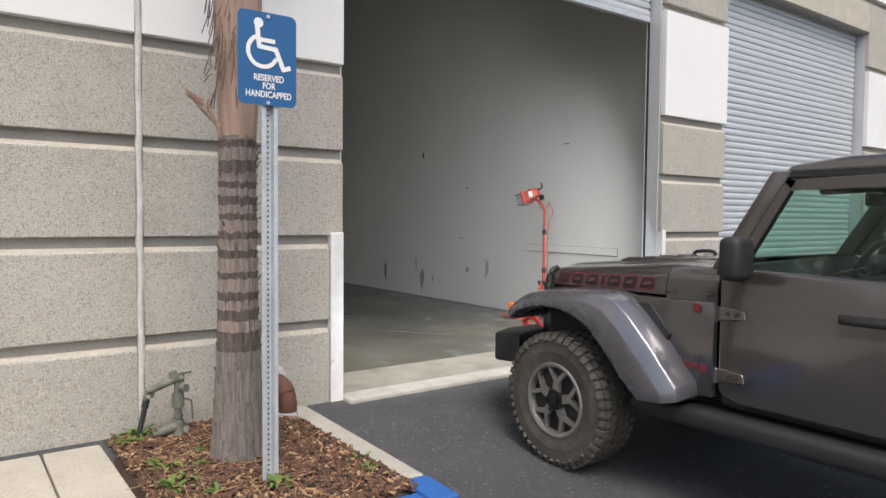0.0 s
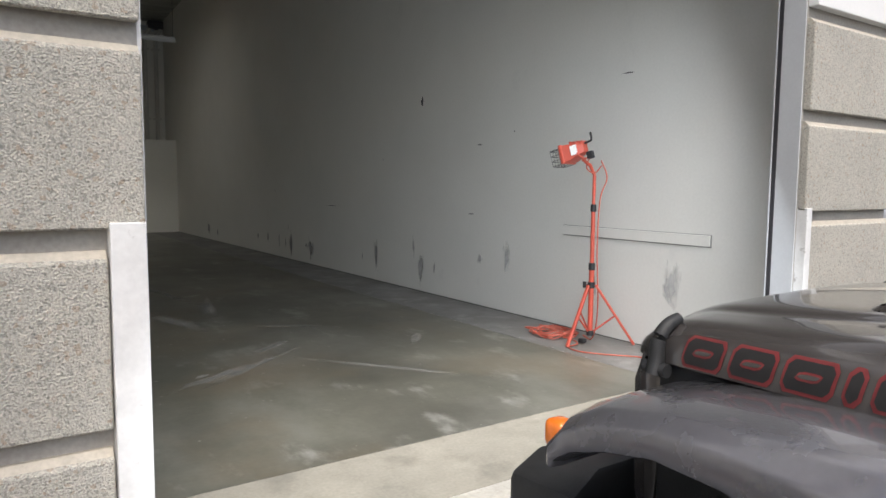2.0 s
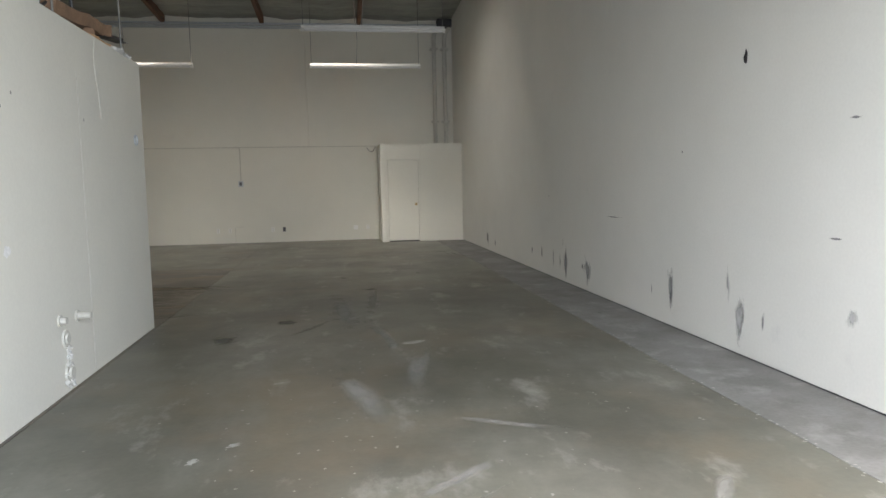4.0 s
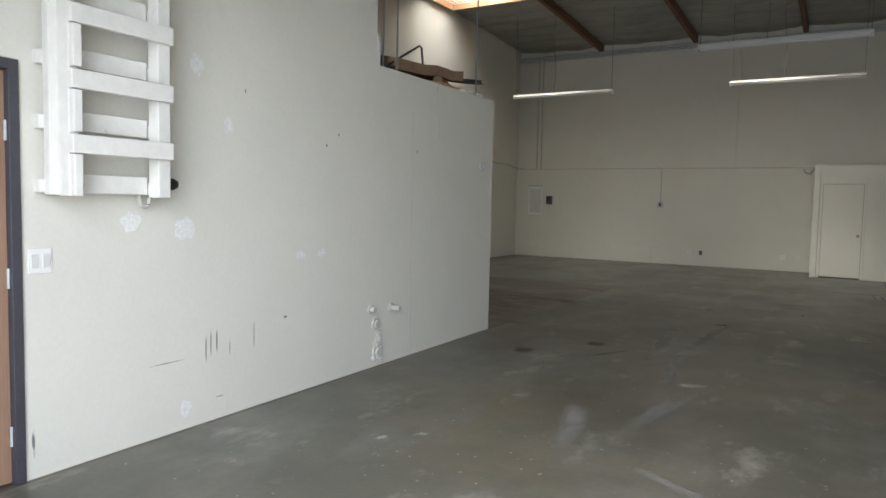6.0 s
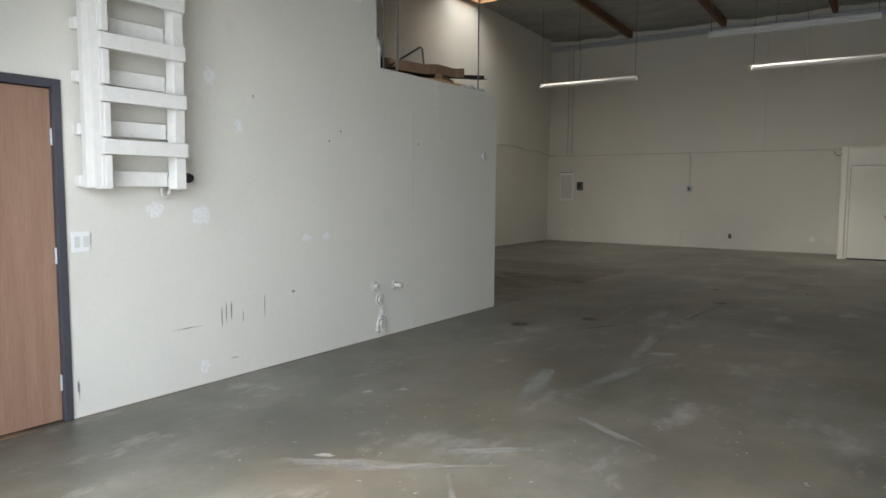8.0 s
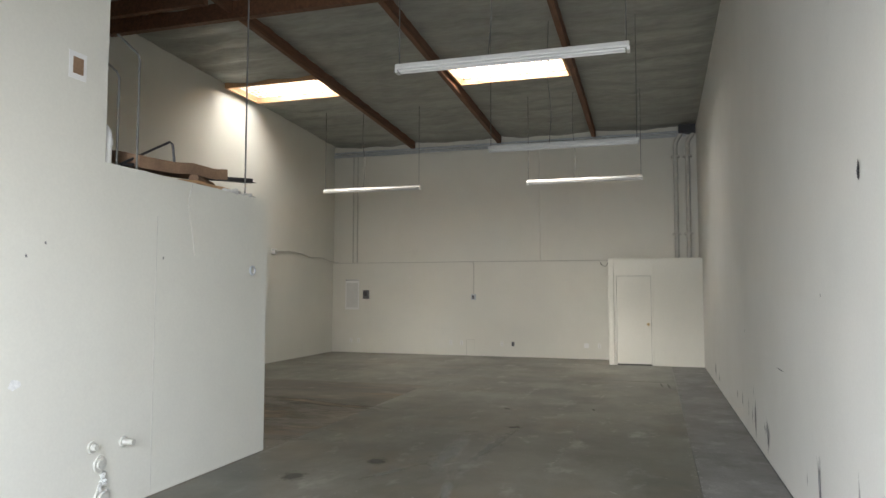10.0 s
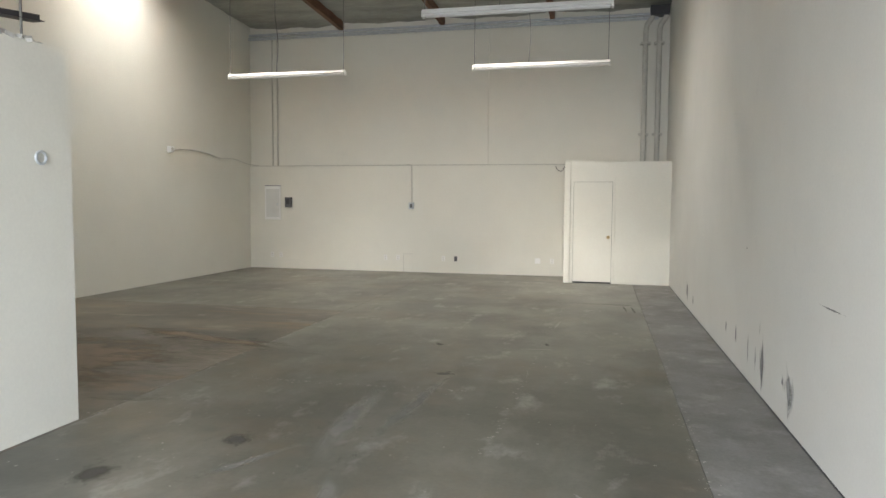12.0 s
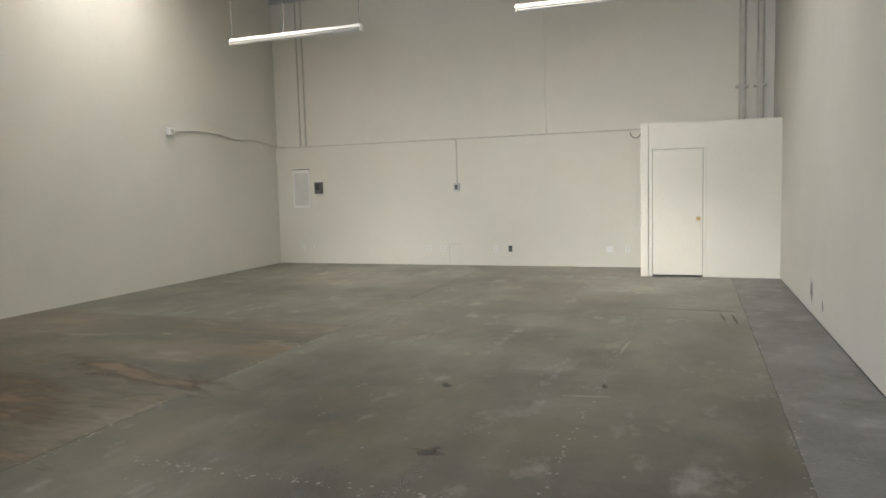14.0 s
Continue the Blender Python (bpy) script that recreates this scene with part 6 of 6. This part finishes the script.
for y, z, w, h in ((3.16, 0.47, 0.012, 0.24), (3.20, 0.50, 0.012, 0.22), (3.25, 0.52, 0.015, 0.18), (3.36, 0.46, 0.012, 0.18), (3.58, 0.52, 0.01, 0.24), (3.9, 0.6, 0.05, 0.03), (2.85, 0.45, 0.3, 0.008), (3.5, 2.2, 0.02, 0.05), (4.5, 2.0, 0.03, 0.04), (4.35, 1.9, 0.02, 0.03), (5.68, 1.95, 0.02, 0.03), (2.05, 0.2, 0.02, 0.14), (3.27, 0.15, 0.1, 0.012)):
    mark("wall_scratch", "dark scratch on the partition wall", "p", y, z, w, h, M_SCUFF, "scratch", 0.6, "scratches on the partition")
bm = B()
box(bm, (PART_X - 0.001, 5.60, 0.02), (PART_X + 0.002, 5.604, 2.3))
tagged(part("wall_seam", bm, M_PIPE), "hairline joint between two wall boards", "joint")
pipe("wall_crack", "thin crack down from the broken wall top", [(PART_X + 0.001, 6.05, 2.64), (PART_X + 0.001, 6.0, 2.45), (PART_X + 0.001, 6.06, 2.2), (PART_X + 0.001, 6.1, 2.0)], 0.004, M_PIPE, 5, "crack", smooth_n=5)
batten = thing("wall_batten", "white painted batten screwed to the side wall", "batten", (0, 0.915, 0.868))
slab("board", (-0.020, 0, 0), (0.0, 1.545, 0.085), M_RWALL, batten, w=0.004)
# thin dark strips that paint the batten's gap shadow along its four edges
for a, b in (((-0.006, -0.008, -0.007), (0.0, 1.55, 0.0)), ((-0.006, -0.008, 0.085), (0.0, 1.55, 0.089)), ((-0.006, 1.545, 0.0), (0.0, 1.552, 0.085)), ((-0.006, -0.008, 0.0), (0.0, 0.0, 0.085))):
    slab("shadow_strip", a, b, M_GAP_SHADE, batten)
for z in (0.5, 1.25, 2.1):
    mark("wall_chip", "small dark chip in the wall paint", "e", 0.35, z, 0.02, 0.05, M_SCUFF, "chip", 0.5, "chips in the side wall")

# ---- inside: work light on its tripod ----
wl = thing("work_light", "orange work light with a wire guard on a tripod", "work light", (-0.34, 1.78, 0.0))
bm = B()
cyl(bm, (0, 0, 0.10), (0, 0, 0.66), 0.022)
part("lower_mast", bm, M_ORANGE, wl, smooth=True)
bm = B()
cyl(bm, (0, 0, 0.62), (0, 0, 1.14), 0.0175)
part("middle_mast", bm, M_ORANGE, wl, smooth=True)
bm = B()
tube(bm, [(0, 0, 1.10), (0, 0, 1.40), (-0.04, 0.01, 1.48), (-0.12, 0.02, 1.53)], 0.014, 12)
part("upper_mast", bm, M_ORANGE, wl, smooth=True)
for z, r, h in ((0.50, 0.030, 0.05), (0.655, 0.027, 0.06), (1.135, 0.024, 0.06), (0.10, 0.030, 0.045)):
    bm = B()
    cyl(bm, (0, 0, z - h / 2), (0, 0, z + h / 2), r, n=16)
    bevel(bm, 0.003, 1)
    part("collar", bm, M_BLACK, wl, "black plastic collar", True)
bm = B()
cyl(bm, (0, 0, 0.50), (-0.055, 0.02, 0.50), 0.008), cyl(bm, (-0.055, 0.02, 0.48), (-0.058, 0.02, 0.53), 0.016)
part("clamp_knob", bm, M_BLACK, wl)
for a, reach in ((180, 0.26), (-40, 0.36), (75, 0.30)):
    c, s = math.cos(radians(a)), math.sin(radians(a))
    bm = B()
    v = box(bm, (-0.014, -0.010, 0), (0.014, 0.010, 0.62))
    d = Vector((c * (reach - 0.035), s * (reach - 0.035), -0.49))
    bmesh.ops.scale(bm, vec=(1, 1, d.length / 0.62), verts=v)
    d.normalize()
    m = Matrix.Translation((c * 0.035, s * 0.035, 0.50)) @ d.to_track_quat("Z", "Y").to_matrix().to_4x4()
    bmesh.ops.transform(bm, matrix=m, verts=v)
    bevel(bm, 0.004, 1)
    part("leg", bm, M_ORANGE, wl)
    bm = B()
    cyl(bm, (c * 0.02, s * 0.02, 0.11), (c * reach * 0.58, s * reach * 0.58, 0.255), 0.008, n=8)
    part("strut", bm, M_ORANGE, wl)
# lamp head, turned to the room
HM = pose(-0.14, 0.02, 1.60, 0, 0, 16) @ pose(0, 0, 0, -16, 0, 0) @ Matrix.Scale(0.76, 4)


def hpart(name, bm, material, parent, label="", smooth=False):
    bmesh.ops.transform(bm, matrix=HM, verts=bm.verts)
    return part(name, bm, material, parent, label, smooth)


bm = B()
loft(bm, [[(sx * w, y, sz * h + up) for sx, sz in ((-1, -1), (-1, 1), (1, 1), (1, -1))] for y, w, h, up in ((-0.06, 0.05, 0.045, 0.01), (0.0, 0.075, 0.06, 0.01), (0.10, 0.115, 0.085, 0.0), (0.155, 0.12, 0.09, 0.0), (0.157, 0.135, 0.10, 0.0), (0.19, 0.135, 0.10, 0.0))])
bevel(bm, 0.006, 2)
head = hpart("lamp_head", bm, M_ORANGE, wl, "orange cast lamp housing", True)
bm = B()
box(bm, (-0.115, 0.186, -0.08), (0.115, 0.194, 0.08))
hpart("lens", bm, M_CHROME, head, "clear lamp lens")
bm = B()
box(bm, (-0.133, 0.02, -0.045), (-0.128, 0.09, 0.055), pose(0.028, 0, 0, 0, 0, 12))
hpart("label", bm, M_LABEL, head, "white warning label")
for k in range(4):
    bm = B()
    box(bm, (-0.06, -0.06 + k * 0.045, 0.05 + k * 0.01), (0.06, -0.045 + k * 0.045, 0.085 + k * 0.010))
    hpart("fin", bm, M_ORANGE, head)
bm = B()
for k in range(5):
    x = -0.12 + k * 0.06
    tube(bm, [(x, 0.185, -0.10), (x, 0.30, -0.10), (x, 0.30, 0.07), (x, 0.185, 0.07)], 0.0035, 6)
for k in range(4):
    z = -0.10 + k * 0.055
    tube(bm, [(-0.12, 0.185, z), (-0.12, 0.30, z), (0.12, 0.30, z), (0.12, 0.185, z)], 0.0035, 6)
hpart("wire_guard", bm, M_DARK, head, "black wire guard")
bm = B()
tube(bm, curve_pts([(-0.08, 0.02, 0.02), (-0.10, -0.01, -0.06), (0, -0.03, -0.10), (0.10, -0.01, -0.06), (0.08, 0.02, 0.02)], 6), 0.010, 8)
hpart("yoke", bm, M_ORANGE, wl, "orange mounting yoke", True)
bm = B()
tube(bm, curve_pts([(0.0, 0.0, 0.055), (0.0, -0.09, 0.06), (0.0, -0.14, 0.07), (0.0, -0.15, 0.15)], 6), 0.012, 8)
hpart("tilt_handle", bm, M_BLACK, wl, "black tilt handle", True)
bm = B()
box(bm, (-0.03, -0.13, -0.12), (0.03, -0.06, -0.04))
bevel(bm, 0.012, 2)
hpart("switch_box", bm, M_BLACK, wl, "black switch box", True)
bm = B()
tube(bm, curve_pts([(0.01, -0.06, 1.52), (0.05, -0.09, 1.38), (0.02, -0.05, 1.2), (0.035, -0.02, 0.8), (0.05, -0.03, 0.4), (0.09, 0.02, 0.15), (0.12, 0.1, 0.012), (0.18, 0.25, 0.012)], 8), 0.006, 6)
tube(bm, curve_pts([(-0.04, 0.02, 1.55), (-0.07, 0.02, 1.46), (-0.02, -0.02, 1.42), (0.02, -0.06, 1.48)], 6), 0.006, 6)
part("flex", bm, M_CORD, wl, "orange flex hanging from the lamp", True)
pts = []
for k in range(64):
    a = k * 0.62
    r = 0.16 + 0.06 * math.sin(k * 1.3) + 0.03 * noise.noise((k * 0.4, 0, 0))
    pts.append((-0.36 + r * 0.8 * math.cos(a) + 0.02 * math.sin(k), 2.20 + r * 1.25 * math.sin(a), 0.014 + 0.014 * (k % 4)))
pts += [(-0.42, 1.85, 0.02), (-0.58, 1.78, 0.012), (-0.62, 1.62, 0.01), (-0.50, 1.42, 0.01), (-0.38, 1.28, 0.01), (-0.30, 1.10, 0.01), (-0.36, 0.85, 0.01), (-0.30, 0.5, 0.01)]
pipe("extension_cord", "orange extension cord coiled loosely on the floor", pts, 0.0055, M_CORD, 6, "cord", smooth_n=4)
bm = B()
box(bm, (-0.40, 1.80, 0.008), (-0.35, 1.86, 0.045))
bevel(bm, 0.01, 2)
tagged(part("plug", bm, M_BLACK), "black plug of the orange cord", "plug")

# ---- inside: marks on the floor ----
def floor_spot(name, label, x, y, w, l, material, category, turn=0, jag=0.5, group="", z=0.0015):
    bm = B()
    n = 22
    vs = []
    for k in range(n):
        a = 2 * math.pi * k / n
        r = 1 + jag * noise.noise((math.cos(a) * 1.9 + x * 3, math.sin(a) * 1.9 + y, 2))
        p = pose(x, y, z, 0, 0, turn) @ Vector((w / 2 * r * math.cos(a), l / 2 * r * math.sin(a), 0))
        vs.append(bm.verts.new(p))
    stain(bm, vs)
    FLAT[0] += 1
    bmesh.ops.translate(bm, vec=(0, 0, 0.0003 * (FLAT[0] % 9)), verts=bm.verts)
    return tagged(part(name, bm, material), label, category, group)


def fleck_line(a, b, n, spread, size):
    """Worn remains of a painted line."""
    bm = B()
    a, b = Vector(a), Vector(b)
    for k in range(n):
        t = rnd.random()
        p = a.lerp(b, t) + Vector((rnd.gauss(0, spread), rnd.gauss(0, spread)))
        s = size * rnd.uniform(0.3, 1.2)
        m = pose(p.x, p.y, 0.0016, 0, 0, rnd.uniform(0, 360))
        q = [bm.verts.new(m @ Vector((s * math.cos(i * 1.047) * rnd.uniform(0.5, 1.3), s * math.sin(i * 1.047) * rnd.uniform(0.4, 1.0), 0))) for i in range(6)]
        bm.faces.new(q)
    return tagged(part("paint_flecks", bm, M_PAINT), "flecks left of a worn white floor line", "floor paint", "", "stuff")


fleck_line((-5.0, 7.35), (-5.0, 12.5), 190, 0.035, 0.014)
fleck_line((-4.45, 8.69), (-2.4, 8.75), 70, 0.03, 0.014)
fleck_line((-2.03, 7.3), (-1.87, 13.9), 130, 0.018, 0.013)
fleck_line((-0.70, 1.2), (-0.70, 14.5), 300, 0.03, 0.012)
fleck_line((-4.6, 2.0), (-1.0, 17), 520, 1.3, 0.010)
fleck_line((-3.2, 2.2), (-2.2, 5.0), 160, 0.8, 0.012)
for x, y, w, l, a in ((-2.95, 2.55, 0.09, 1.35, -52), (-2.15, 2.1, 0.09, 1.9, 38), (-1.45, 2.75, 0.10, 0.7, -40), (-3.0, 4.6, 0.28, 1.5, 20), (-2.55, 5.1, 0.2, 1.8, -12), (-2.75, 6.4, 0.16, 1.6, 8), (-2.2, 3.8, 0.10, 0.9, 60), (-3.4, 6.9, 0.12, 1.0, -30), (-3.1, 7.6, 0.28, 2.4, 3), (-2.75, 8.2, 0.16, 2.6, -4), (-3.2, 2.45, 0.16, 0.9, -62), (-2.6, 3.1, 0.12, 0.7, -50)):
    floor_spot("worn_patch", "pale worn streak in the floor sealer", x, y, w, l, M_DUST, "worn patch", a, 0.8, "worn streaks on the floor", 0.0012)
for x, y, w, l, a in ((-3.58, 4.92, 0.10, 0.045, 20), (-3.9, 3.55, 0.10, 0.05, 70), (-3.72, 3.75, 0.10, 0.05, 40), (-3.3, 2.5, 0.10, 0.05, 30), (-2.5, 6.0, 0.2, 0.1, 20), (-1.4, 6.8, 0.14, 0.02, 130), (-2.0, 10.6, 0.35, 0.03, 10), (-1.87, 12.2, 0.03, 0.5, -4), (-6.8, 11.7, 0.12, 0.05, 0)):
    floor_spot("paint_spot", "pale paint spot stuck to the floor", x, y, w, l, M_PAINT, "paint spot", a, 0.7, "paint spots on the floor", 0.002)
for x, y, w, l, a in ((-2.7, 9.3, 0.25, 0.16, 0), (-1.3, 14.3, 1.3, 0.07, -3), (-0.95, 13.9, 0.04, 0.9, 3), (-0.83, 13.8, 0.04, 0.9, 3), (-3.1, 10.6, 0.10, 0.22, 30), (-1.9, 10.9, 0.06, 0.2, 10), (-4.2, 6.5, 0.3, 0.5, 0), (-3.7, 7.2, 0.35, 0.3, 20), (-0.4, 6.9, 0.05, 0.05, 0)):
    floor_spot("dark_stain", "dark oily stain on the floor", x, y, w, l, M_OIL, "stain", a, 0.8, "stains on the floor", 0.0013)
floor_spot("rust_stain", "broad brown stain on the floor", -6.5, 8.9, 4.2, 3.4, M_BROWN, "stain", 12, 0.6, z=0.001)
floor_spot("rust_stain", "broad brown stain on the floor", -6.0, 10.3, 3.6, 0.5, M_BROWN, "stain", -14, 0.8, z=0.0014)
bm = B()
box(bm, (-0.008, 0.25, 0.002), (0.0, CY, 0.008))
tagged(part("wall_gap", bm, M_DARK), "dark gap between floor slab and side wall", "joint", "", "structure")
